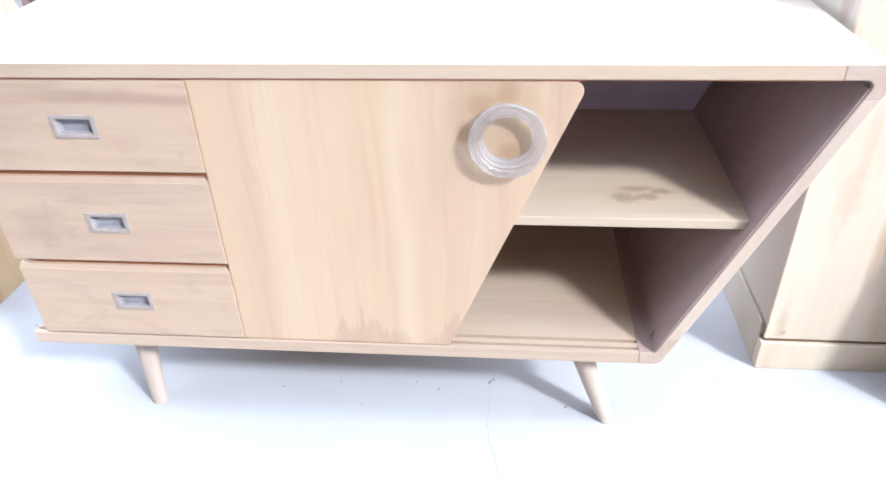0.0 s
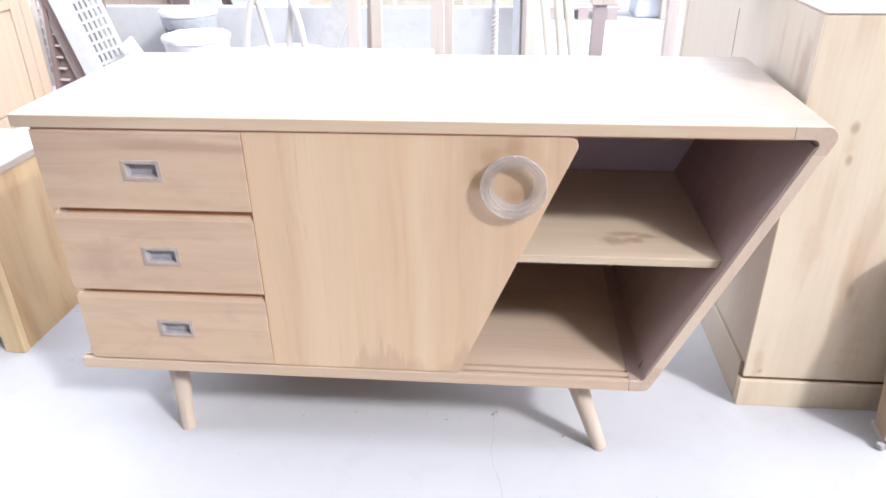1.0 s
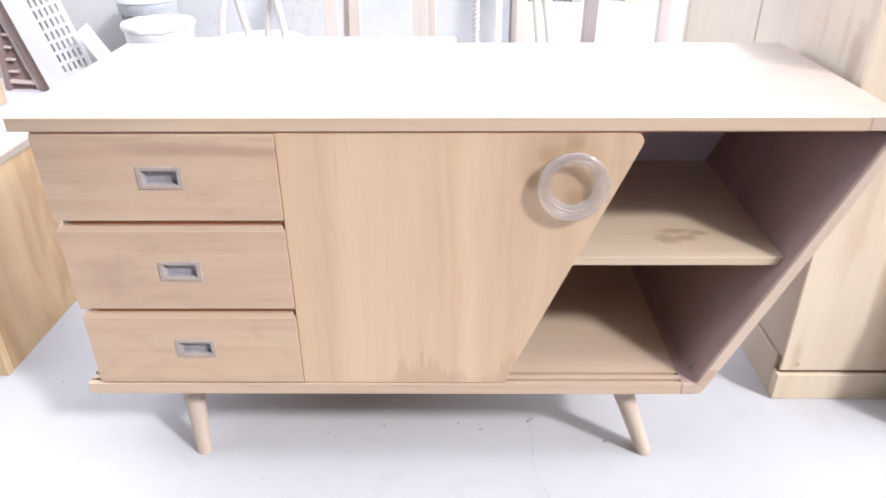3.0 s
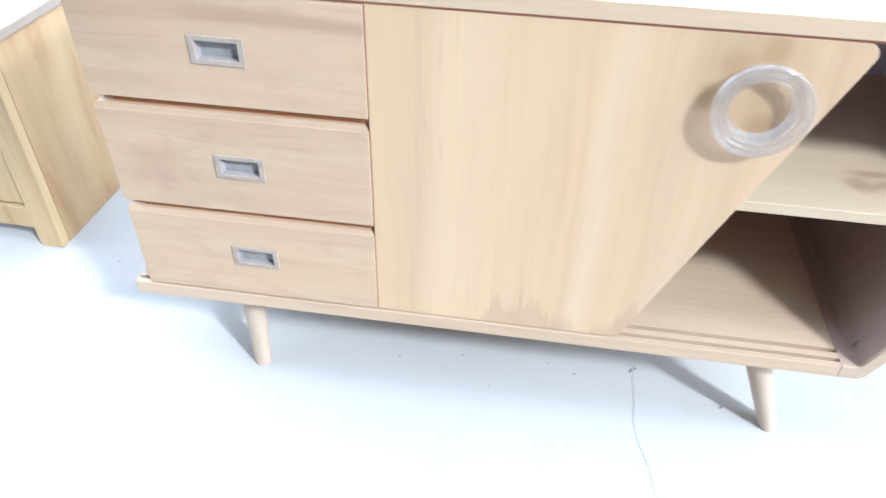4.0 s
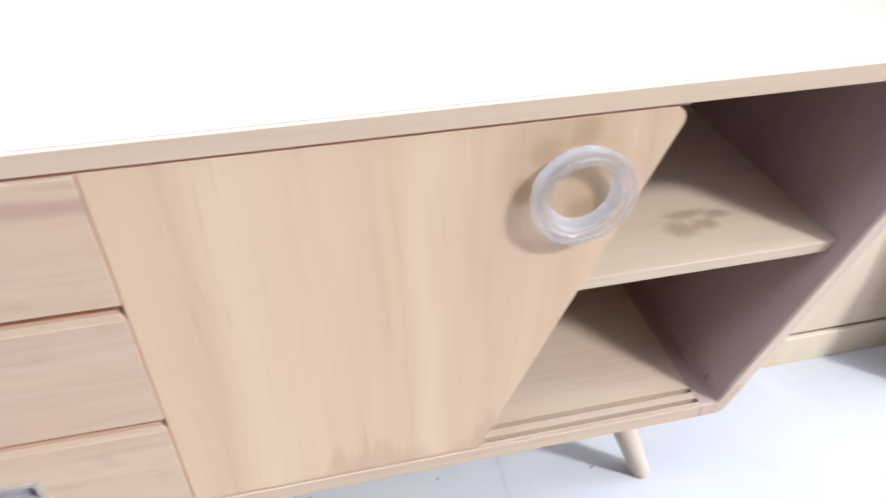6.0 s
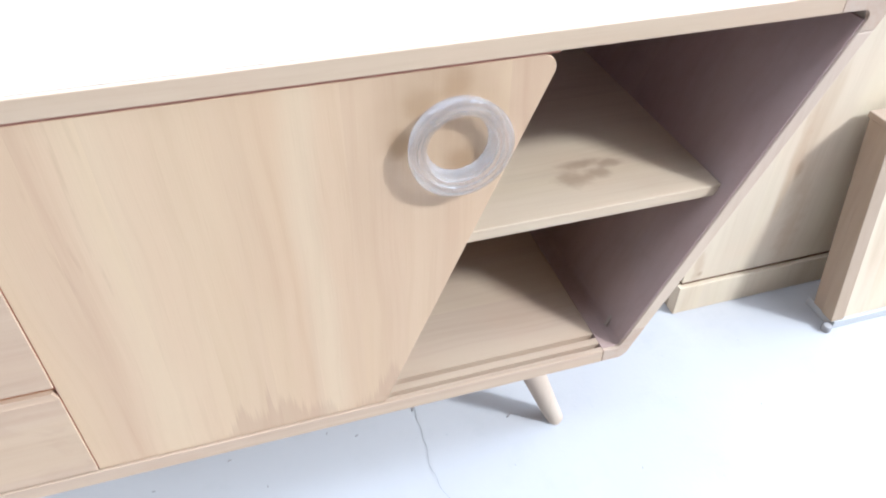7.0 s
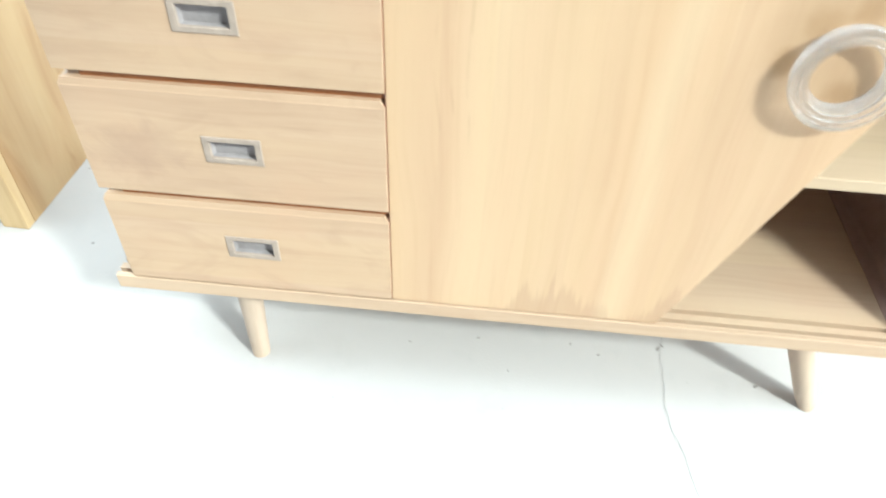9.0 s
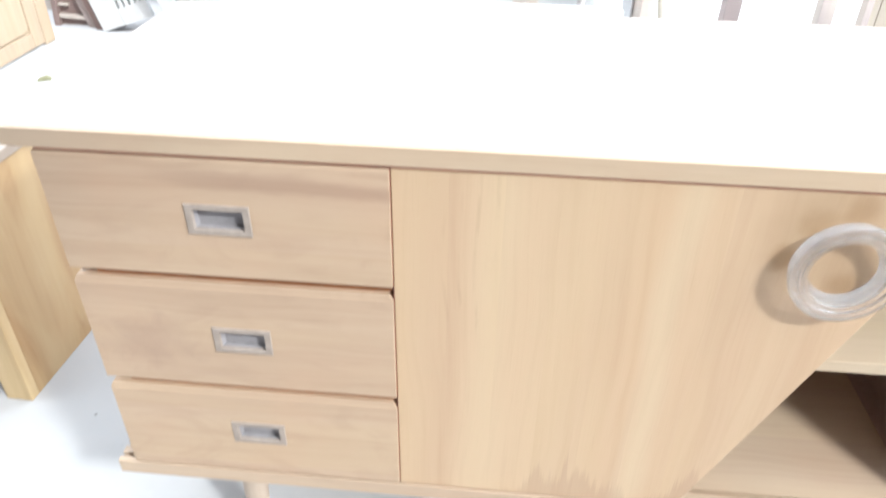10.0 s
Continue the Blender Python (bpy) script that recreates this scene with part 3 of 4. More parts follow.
def pull(cx, cz, y, parent):
    """A recessed rectangular drawer pull: flange, pocket and lip."""
    w, h, iw, ih = 0.0388, 0.0206, 0.0300, 0.0132
    bm = bmesh.new()
    rect = lambda a, b, yy, dz=0.0: [bm.verts.new((cx + s * a, yy, cz + dz + u * b)) for s, u in ((-1, -1), (1, -1), (1, 1), (-1, 1))]
    loops = [rect(w, h, y + 0.0005), rect(w, h, y - 0.0012), rect(w - 0.001, h - 0.001, y - 0.0018), rect(iw + 0.0004, ih + 0.0004, y - 0.0018), rect(iw, ih, y - 0.0014), rect(iw - 0.0003, ih - 0.0003, y + 0.003)]
    for a, b in zip(loops, loops[1:]):
        for k in range(4):
            bm.faces.new((a[k], a[(k + 1) % 4], b[(k + 1) % 4], b[k]))
    handle = part("recessed_pull", bm, m_pull, parent, "recessed dull zinc pull")
    bm = bmesh.new()
    loops = [rect(iw - 0.0003, ih - 0.0003, y + 0.0029), rect(iw - 0.0008, ih - 0.0006, y + 0.0042), rect(iw - 0.0026, ih - 0.0012, y + 0.0100)]
    for a, b in zip(loops, loops[1:]):
        for k in range(4):
            bm.faces.new((a[k], a[(k + 1) % 4], b[(k + 1) % 4], b[k]))
    bm.faces.new(loops[-1])
    part("pocket", bm, m_pocket, handle, "darker metal pocket")


def drawer_front(x0, x1, z0, z1, y, cx, cz, lip):
    """A drawer front with a chamfered top edge and a cut-out behind the pull."""
    yb = y + 0.020
    bm = bmesh.new()
    iw, ih = 0.0306, 0.0138
    outer = [(x0, z0), (x1, z0), (x1, z1 - lip), (x0, z1 - lip)]
    hole = [(cx - iw, cz - ih), (cx + iw, cz - ih), (cx + iw, cz + ih), (cx - iw, cz + ih)]
    fo, fh = [bm.verts.new((x, y, z)) for x, z in outer], [bm.verts.new((x, y, z)) for x, z in hole]
    hb = [bm.verts.new((x, yb - 0.001, z)) for x, z in hole]
    for k in range(4):
        j = (k + 1) % 4
        bm.faces.new((fo[k], fo[j], fh[j], fh[k]))
        bm.faces.new((fh[k], fh[j], hb[j], hb[k]))
    bm.faces.new(hb)
    crest = [bm.verts.new((x0 + lip * 0.5, y + lip * 0.16, z1)), bm.verts.new((x1 - lip * 0.6, y + lip * 0.16, z1))]
    crest_back = [bm.verts.new((x0 + lip * 0.5, yb, z1)), bm.verts.new((x1 - lip * 0.6, yb, z1))]
    back = [bm.verts.new((x0, yb, z0)), bm.verts.new((x1, yb, z0)), bm.verts.new((x1, yb, z1 - lip)), bm.verts.new((x0, yb, z1 - lip))]
    bm.faces.new((fo[3], fo[2], crest[1], crest[0]))
    bm.faces.new((crest[0], crest[1], crest_back[1], crest_back[0]))
    bm.faces.new((fo[2], back[2], crest_back[1], crest[1]))
    bm.faces.new((fo[3], crest[0], crest_back[0], back[3]))
    bm.faces.new((fo[0], back[0], back[1], fo[1]))
    bm.faces.new((fo[1], back[1], back[2], fo[2]))
    bm.faces.new((fo[0], fo[3], back[3], back[0]))
    bm.faces.new((back[0], back[3], crest_back[0], crest_back[1], back[2], back[1]))
    rim = [e for e in bm.edges if all(v in fo for v in e.verts)]
    bmesh.ops.bevel(bm, geom=rim, offset=0.0010, segments=2, profile=0.5, affect="EDGES")
    return bm


for z0, z1, cx, cz, lip in ((0.5985, 0.7588, -0.2035, 0.6805, 0.003), (0.4125, 0.5870, -0.2020, 0.4955, 0.010), (0.2365, 0.4015, -0.2035, 0.3200, 0.010)):
    drawer = part("drawer", drawer_front(-0.408, -0.0016, z0, z1, -0.002, cx, cz, lip), m_drawer, board, "teak drawer front with recessed pull")
    pull(cx, cz, -0.002, drawer)
for z0, z1 in ((0.5875, 0.5980), (0.4020, 0.4120)):
    part("drawer_rail", box(-0.379, -0.004, 0.0060, 0.06, z0, z1, 0), m_gap, board, "dark rail between drawers")
# Added strip: colours the upright gap between drawers and door.
part("stile", box(-0.0014, -0.0006, 0.0012, 0.0178, 0.2366, 0.7586, 0), m_gap_tint, board, "added reddish strip tinting the gap beside the door")
part("side_foot", prism([(-0.424, B1 + 0.0005), (-0.4045, B1 + 0.0005), (-0.4045, B1 + 0.030)], 0.020, 0.060, 0.0008), m_shell, board)
part("sliver", prism([(0.7790, B1 + 0.006), (0.7830, B1 + 0.004), (0.7875, B1 + 0.026)], 0.040, 0.046, 0.0004), m_top, board, "pale splinter in the corner")
part("drawer_box", box(-0.379, -0.013, 0.061, 0.43, 0.25, 0.75, 0), m_inner, board)


def leg(top, foot, r0, r1):
    top, foot = Vector(top), Vector(foot)
    pts = [top.lerp(foot, k / 8) for k in range(9)]
    rad = [r0 + (r1 - r0) * k / 8 for k in range(9)]
    bm = tube(pts, rad, 20)
    for v in bm.verts:
        if v.co.z < 0.004:
            v.co.z = 0.0
    return bm


part("leg", leg((-0.266, 0.085, B0 + 0.002), (-0.255, 0.050, 0.0), 0.0245, 0.0160), m_leg, board, "turned tapering teak leg", True)
part("leg", leg((0.641, 0.085, B0 + 0.002), (0.721, 0.049, 0.0), 0.0245, 0.0160), m_leg, board, "turned tapering teak leg", True)
part("leg", leg((-0.262, 0.455, B0 + 0.002), (-0.285, 0.495, 0.0), 0.0245, 0.0160), m_leg, board, "turned tapering teak leg", True)
part("leg", leg((0.645, 0.455, B0 + 0.002), (0.725, 0.495, 0.0), 0.0245, 0.0160), m_leg, board, "turned tapering teak leg", True)


# ---- tall cabinet beside the slanted end ----
CX, CY, CD, CH = 1.077, 0.228, 1.345, 0.935
tall = thing("cabinet", "tall pale wood cabinet with plinth and panelled side", "cabinet")
part("front_board", box(CX - 0.0005, 2.15, CY, CY + 0.0075, 0.0835, CH - 0.005), m_pale, tall, "knotty pale wood face")
part("plinth", box(CX - 0.006, 2.16, CY - 0.006, CY + 0.02, 0.0, 0.0745, 0.002), m_pale, tall)
part("groove_strip", box(CX + 0.004, 2.15, CY + 0.004, CY + 0.0195, 0.0747, 0.0833, 0), m_groove, tall, "dark groove above the plinth")
part("plinth", box(CX - 0.006, CX + 0.02, CY + 0.0205, CD, 0.0, 0.112, 0.003), m_pale_shade, tall)
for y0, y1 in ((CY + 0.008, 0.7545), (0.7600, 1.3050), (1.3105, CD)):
    part("side_panel", box(CX, CX + 0.020, y0, y1, 0.1165, CH - 0.005, 0), m_pale_shade, tall)
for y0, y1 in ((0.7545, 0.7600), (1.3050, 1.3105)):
    part("joint_fill", box(CX, CX + 0.020, y0, y1, 0.8560, CH - 0.005, 0), m_pale_shade, tall)
part("lining", box(CX + 0.0205, CX + 0.026, CY + 0.008, CD - 0.021, 0.08, CH - 0.006, 0), m_dark, tall, "dark wood behind the joints")
part("top", box(CX - 0.0005, 2.152, CY - 0.0005, CD + 0.001, CH - 0.0045, CH, 0.001), m_top, tall, "pale sanded top")
part("back", box(CX + 0.027, 2.14, CD - 0.02, CD - 0.002, 0.08, CH - 0.006, 0), m_inner, tall)

# low box standing before it
chest = thing("box", "low brown wooden box with a sloping front", "box", at=(1.362, 0.0, 0))


def slope_part(name, y_low, y_high, thick, x0, x1, z0, z1, mat, label=""):
    """A board that leans back with the box's sloping front."""
    bm = box(x0, x1, 0, 1, z0, z1, 0)
    for v in bm.verts:
        u = (v.co.z - 0.022) / 0.415
        v.co.y = y_low + (y_high - y_low) * u + thick * v.co.y
    return part(name, bevelled(bm, 0.0012), mat, chest, label)


slope_part("front_board", 0.094, 0.158, 0.018, 0.0305, 0.44, 0.022, 0.437, m_pale)
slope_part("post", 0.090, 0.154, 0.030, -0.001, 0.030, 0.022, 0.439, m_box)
slope_part("side_board", 0.1205, 0.1845, 0.028, 0.002, 0.020, 0.022, 0.437, m_box, "brown side board with its shade in the colour")
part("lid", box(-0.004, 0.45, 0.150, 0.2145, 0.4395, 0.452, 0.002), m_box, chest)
part("base_strip", box(0.006, 0.43, 0.088, 0.170, 0.0, 0.0215, 0.002), m_white, chest, "white base strip")
part("rubber_foot", lathe([(0.009, 0.0), (0.010, 0.003), (0.010, 0.012), (0.008, 0.015)], 20, (-0.006, 0.090, 0)), m_fleck, chest, "dark rubber foot", True)

TEAL_X, TEAL_Y = 1.125, 0.605
# teal shredded bundle on the tall cabinet
rng = random.Random(5)
bm = bmesh.new()
for k in range(5200):
    a, b = rng.uniform(0, 2 * math.pi), rng.uniform(-1, 1)
    u = rng.random() ** 0.5
    c = Vector((TEAL_X + 0.155 * rng.uniform(-1, 1), TEAL_Y + 0.075 * u * math.cos(a), CH + 0.045 + 0.040 * u * math.sin(a)))
    d = Vector((rng.gauss(0, 1), rng.gauss(0, 1), rng.gauss(0, 0.8))).normalized()
    n = d.cross(Vector((rng.gauss(0, 1), rng.gauss(0, 1), rng.gauss(0, 1)))).normalized()
    s, w = rng.uniform(0.004, 0.011), rng.uniform(0.0008, 0.0018)
    e = d.cross(n)
    p0, p1, p2 = c - d * s + e * s * 0.3, c, c + d * s + e * s * 0.3
    q = [max(p.z, CH + 0.001) - p.z for p in (p0, p1, p2)]
    for p, lift in zip((p0, p1, p2), q):
        p.z += lift
    vs = [bm.verts.new(p + n * w * sgn + Vector((0, 0, w))) for p in (p0, p1, p2) for sgn in (-1, 1)]
    bm.faces.new((vs[0], vs[1], vs[3], vs[2]))
    bm.faces.new((vs[2], vs[3], vs[5], vs[4]))
single("packing_fluff", bm, m_teal, "bright teal heap of shredded plastic strips on the cabinet", "packing")

# ---- low cabinet beside the drawers ----
low = thing("low_cabinet", "low honey-coloured wooden cabinet with framed door", "cabinet", at=(-0.832, 0.304, 0), turn=-2.0)
LH = 0.512
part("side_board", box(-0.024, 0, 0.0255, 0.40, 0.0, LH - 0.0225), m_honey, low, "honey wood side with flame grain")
part("stile", box(-0.058, 0, 0, 0.025, 0.0, LH - 0.0225, 0.002), m_honey_front, low)
part("rail", box(-0.60, -0.0585, 0.002, 0.025, 0.05, 0.105), m_honey_front, low)
part("rail", box(-0.60, -0.0585, 0.002, 0.025, LH - 0.075, LH - 0.0225), m_honey_front, low)
part("door_panel", box(-0.598, -0.064, 0.010, 0.022, 0.111, LH - 0.081, 0.002), m_honey_front, low)
part("top", box(-0.62, 0.006, -0.006, 0.41, LH - 0.022, LH, 0.003), m_top, low, "pale sanded top")
part("back", box(-0.60, -0.0245, 0.382, 0.40, 0.02, LH - 0.023, 0), m_inner, low)

# ---- panelled cabinet, racks and lattice panels behind ----
ward = thing("cabinet", "low pale wood cabinet with carved panel doors", "cabinet")
WX = -2.07


def carved(y0, y1, z0, z1, front, back, r):
    """A raised panel with softly shaped corners, facing along x."""
    h, w = 0.05, 0.045
    outline = [(y0, z0 + h * 0.4), (y0 + w * 0.5, z0 + h * 0.15), (y0 + w, z0), (y1 - w, z0), (y1 - w * 0.5, z0 + h * 0.15), (y1, z0 + h * 0.4),
               (y1, z1 - h), (y1 - w * 0.6, z1 - h * 0.75), (y1 - w, z1 - h * 0.2), (y1 - w * 1.6, z1), (y0 + w * 1.6, z1), (y0 + w, z1 - h * 0.2), (y0 + w * 0.6, z1 - h * 0.75), (y0, z1 - h)]
    bm = prism(outline, -front, -back, r, 3)
    bm.transform(pose(0, 0, 0, 0, 0, 90))
    return bm


part("post", box(WX - 0.03, WX + 0.004, 2.497, 2.575, 0, 0.634, 0.006), m_carved, ward)
part("post", box(WX - 0.03, WX + 0.004, 1.36, 1.44, 0, 0.634, 0.006), m_carved, ward)
part("side_board", box(WX - 0.42, WX - 0.031, 2.553, 2.573, 0.02, 0.634, 0.002), m_raw, ward)
part("side_board", box(WX - 0.42, WX - 0.031, 1.362, 1.382, 0.02, 0.634, 0.002), m_raw, ward)
part("top", box(WX - 0.44, WX + 0.012, 1.35, 2.585, 0.6345, 0.650, 0.004), m_white, ward, "pale top board")
for y0 in (1.442, 1.969):
    door_leaf = part("door", box(WX - 0.022, WX - 0.012, y0 + 0.06, y0 + 0.46, 0.06, 0.59, 0), m_carved, ward, "carved panel door")
    part("stile", box(WX - 0.02, WX, y0, y0 + 0.073, 0.012, 0.632, 0.005), m_carved, door_leaf)
    part("stile", box(WX - 0.02, WX, y0 + 0.444, y0 + 0.526, 0.012, 0.632, 0.005), m_carved, door_leaf)
    part("rail", box(WX - 0.02, WX, y0 + 0.0735, y0 + 0.4435, 0.012, 0.080, 0.005), m_carved, door_leaf)
    part("rail", box(WX - 0.02, WX, y0 + 0.0735, y0 + 0.4435, 0.572, 0.632, 0.005), m_carved, door_leaf)
    part("panel", carved(y0 + 0.080, y0 + 0.438, 0.088, 0.565, WX - 0.003, WX - 0.0115, 0.006), m_carved, door_leaf)
chip = thing("wood_offcut", "small olive wooden offcut lying on the floor", "offcut", at=(-1.825, 2.057, 0), turn=25)
part("body", prism([(-0.03, 0.0), (0.026, 0.0), (0.030, 0.008), (0.012, 0.020), (-0.018, 0.012)], -0.012, 0.012, 0.002), m_olive, chip)
# Added strip that draws a faint line on the floor; no known batten.
single("batten", beam((-1.965, 2.36, 0.006), (-1.990, 1.90, 0.006), 0.012, 0.012, 0.002), m_white, "slim white strip added for a faint line on the floor", "batten")


def lattice(w, h, rows, cols, thick, mat, parent, m, margin, other, slot=0.34):
    """A slotted panel: stiles, broad end rails, slim uprights and short cross bars between the slots."""
    def piece(name, *size):
        bm = box(*size, 0.0008, 1)
        bm.transform(m)
        part(name, bm, mat, parent)
    low_end, high_end = 0.07, h - 0.085
    gw, gh = (w - margin - other) / cols, (high_end - low_end) / rows
    cut = gw * slot
    piece("stile", 0, margin + (gw - cut) / 2, 0, thick, 0, h)
    piece("stile", w - other - (gw - cut) / 2, w, 0, thick, 0, h)
    for c in range(cols - 1):
        mid = margin + gw * (c + 1)
        piece("slat", mid - (gw - cut) / 2, mid + (gw - cut) / 2, 0.0006, thick - 0.0006, low_end, high_end)
    inner0, inner1 = margin + (gw - cut) / 2 + 0.0003, w - other - (gw - cut) / 2 - 0.0003
    piece("rail", inner0, inner1, 0.0003, thick - 0.0003, 0, low_end + gh * 0.2)
    piece("rail", inner0, inner1, 0.0003, thick - 0.0003, high_end - gh * 0.2, h)
    for r in range(rows - 1):
        z = low_end + gh * (r + 1)
        piece("cross_bar", inner0, inner1, 0.0012, thick - 0.0012, z - gh * 0.15, z + gh * 0.15)


stand = pose(-1.898, 2.72, 0.0, -4, -18, 0)
lat = thing("lattice_panel", "white-painted slotted wooden panel leaning on others", "panel", "slotted panels")
lattice(0.285, 0.685, 9, 5, 0.026, m_white, lat, stand, 0.117, 0.006, 0.46)
for k, (off, mat, h) in enumerate(((0.052, m_rust, 0.66), (0.105, m_grey_wood, 0.62))):
    slab = thing("slotted_board", "weathered brown board leaning in a stack", "panel", "slotted panels")
    bm = box(0, 0.275, 0, 0.022, 0, h, 0.002)
    bm.transform(stand @ pose(-off, 0.03 + 0.03 * k, 0.004))
    part("panel", bm, mat, slab)
beige = thing("lattice_panel", "pale beige slotted wooden panel standing behind others", "panel", "slotted panels")
lattice(0.26, 0.84, 12, 5, 0.02, m_raw, beige, pose(-2.40, 3.05, 0.0, -3, 0, 0), 0.02, 0.02, 0.5)
rack = thing("plate_rack", "brown wooden rack with rows of short pegs", "rack")
lean = pose(-2.180, 2.80, 0.0, -3, 3.5, 0)
for name, size, mat in (("back_board", (0.0, 0.34, 0.02, 0.04, 0, 0.64), m_rust), ("post", (-0.014, 0.014, -0.014, 0.0195, 0, 0.67), m_rust), ("bottom_bar", (0.0145, 0.22, -0.007, 0.0195, 0.040, 0.060), m_raw)):
    bm = box(*size, 0.003)
    bm.transform(lean)
    part(name, bm, mat, rack)
for k in range(8):
    bm = box(0.0145, 0.068 - 0.005 * (k % 3), -0.005, 0.0195, 0.100 + 0.066 * k, 0.112 + 0.066 * k, 0.003)
    bm.transform(lean)
    part("peg", bm, m_raw, rack)

flap = thing("white_board", "small white board leaning on the slotted panel", "board")
bm = box(0, 0.080, 0, 0.018, 0, 0.43, 0.003)
bm.transform(pose(-1.408, 2.59, 0.0, -9, -36, 0))
part("panel", bm, m_white, flap)

# ---- buckets ----
def bucket(name, label, x, y, r, h, mat, rim):
    b = thing(name, label, "bucket", "paint buckets", at=(x, y, 0))
    part("body", lathe([(0.0, 0.0), (r * 0.80, 0.0), (r * 0.82, 0.004), (r * 0.93, h * 0.86), (r * 0.945, h * 0.87), (r * 0.945, h * 0.93), (r * 0.96, h - 0.012), (0.0, h - 0.012)], 48), mat, b, smooth=True)
    bm = lathe([(0.0, h - 0.004), (r * 0.86, h - 0.004), (r * 0.90, h), (r * 0.98, h), (r, h - 0.006), (r * 0.99, h - 0.026), (r * 0.965, h - 0.03), (r * 0.965, h - 0.0115)], 72)
    for v in bm.verts:
        d = (v.co.x ** 2 + v.co.y ** 2) ** 0.5
        if d > r * 0.95:
            v.co += Vector((v.co.x, v.co.y, 0)) / d * rim * noise.noise(v.co * 22) + Vector((0, 0, rim * noise.noise(v.co * 30 + Vector((5, 1, 2)))))
    part("lid", bm, m_plastic, b, "white lid with ragged film", True)
    return b


bucket("paint_bucket", "white plastic bucket with a film-wrapped lid", -1.2135, 2.66, 0.184, 0.402, m_plastic, 0.006)
pot = bucket("paint_bucket", "grey-white lidded bucket with dark print", -1.430, 3.10, 0.172, 0.462, m_pot, 0.002)
for k in range(9):
    a = radians(-128 + 8.2 * k)
    r = 0.172 * 0.925
    w = (0.010, 0.006, 0.012, 0.008)[k % 4]
    bm = box(-w, w, -0.002, 0.002, 0.352, 0.352 + (0.022, 0.012, 0.018)[k % 3], 0.001)
    bm.transform(pose(r * math.cos(a), r * math.sin(a), 0, 0, 0, math.degrees(a) + 90))
    part("print_bar", bm, m_bar, pot)

# ---- chair, table frames, posts ----
chair = thing("chair", "unfinished cross-back chair with a round seat", "chair")
SX, SY, SZ = -0.515, 1.95, 0.468
part("seat", lathe([(0, -0.03), (0.19, -0.03), (0.2, -0.022), (0.2, -0.006), (0.19, 0.0), (0.12, 0.006), (0, 0.008)], 48, (SX, SY, SZ)), m_white, chair, "pale round seat", True)
for dx, dy in ((-0.13, -0.12), (0.13, -0.12), (-0.13, 0.12), (0.13, 0.12)):
    part("leg", tube([(SX + dx, SY + dy, SZ - 0.02), (SX + dx * 1.25, SY + dy * 1.25, 0)], [0.017, 0.013]), m_raw, chair, smooth=True)
BY = 1.80
for pts in ([(-0.505, BY + 0.03, 0.46), (-0.525, BY + 0.03, 0.52), (-0.559, BY + 0.03, 0.69), (-0.577, BY + 0.03, 0.77), (-0.598, BY + 0.03, 0.86), (-0.630, BY + 0.03, 0.97)],
            [(-0.628, BY, 0.46), (-0.618, BY, 0.56), (-0.590, BY, 0.68), (-0.555, BY, 0.77), (-0.516, BY, 0.86), (-0.470, BY, 0.97)],
            [(-0.366, BY, 0.46), (-0.371, BY, 0.53), (-0.388, BY, 0.64), (-0.425, BY, 0.75), (-0.484, BY, 0.86), (-0.545, BY, 0.97)],
            [(-0.450, BY + 0.03, 0.46), (-0.440, BY + 0.03, 0.56), (-0.415, BY + 0.03, 0.72), (-0.405, BY + 0.03, 0.86), (-0.400, BY + 0.03, 0.97)]):
    part("back_rod", tube(bend(pts), 0.0145, 12), m_bent, chair, "curved bare wood rod", True)
part("back_rail", tube(bend([(-0.665, BY + 0.01, 0.965), (-0.525, BY - 0.02, 0.98), (-0.375, BY + 0.01, 0.965)]), 0.016, 12), m_raw, chair, smooth=True)

frame_a = thing("table_frame", "unfinished corner frame of bare square timber", "table frame", "bare table frames")
for p, q in (((-0.315, 2.27, 0.735), (-0.045, 2.47, 0.735)), ((-0.025, 2.455, 0.735), (0.215, 2.20, 0.735))):
    part("rail", beam(p, q, 0.024, 0.044), m_raw, frame_a)
for x, foot, y, w in ((-0.240, -0.262, 2.24, 0.060), (-0.150, -0.168, 2.36, 0.050), (-0.185, -0.225, 2.42, 0.034), (0.160, 0.158, 2.20, 0.060), (0.208, 0.206, 2.245, 0.044)):
    part("leg", beam((foot, y, 0), (x, y, 0.712), w, w), m_raw, frame_a)
frame_b = thing("table_frame", "unfinished table frame of bare square timber", "table frame", "bare table frames")
part("rail", beam((0.498, 1.86, 0.757), (0.812, 1.85, 0.748), 0.036, 0.026), m_raw, frame_b)
part("leg", beam((0.578, 1.87, 0), (0.568, 1.865, 0.736), 0.046, 0.045), m_raw, frame_b)
part("batten", beam((0.528, 1.89, 0), (0.524, 1.885, 0.734), 0.038, 0.02), m_white, frame_b, "white-painted batten")
part("leg", beam((0.836, 1.80, 0), (0.850, 1.80, 0.702), 0.060, 0.05), m_grey_wood, frame_b)
part("cap", box(0.813, 0.906, 1.76, 1.85, 0.7025, 0.752, 0.004), m_raw, frame_b, "pale square cap")
frame_c = thing("table_frame", "pale bare timber trestle standing behind the cabinet", "table frame", "bare table frames")
part("rail", beam((0.975, 1.76, 0.762), (1.30, 1.74, 0.760), 0.036, 0.026), m_raw, frame_c)
part("leg", beam((1.128, 1.75, 0), (1.124, 1.75, 0.743), 0.050, 0.045), m_raw, frame_c)
part("leg", beam((1.26, 1.75, 0), (1.26, 1.75, 0.743), 0.042, 0.042), m_raw, frame_c)

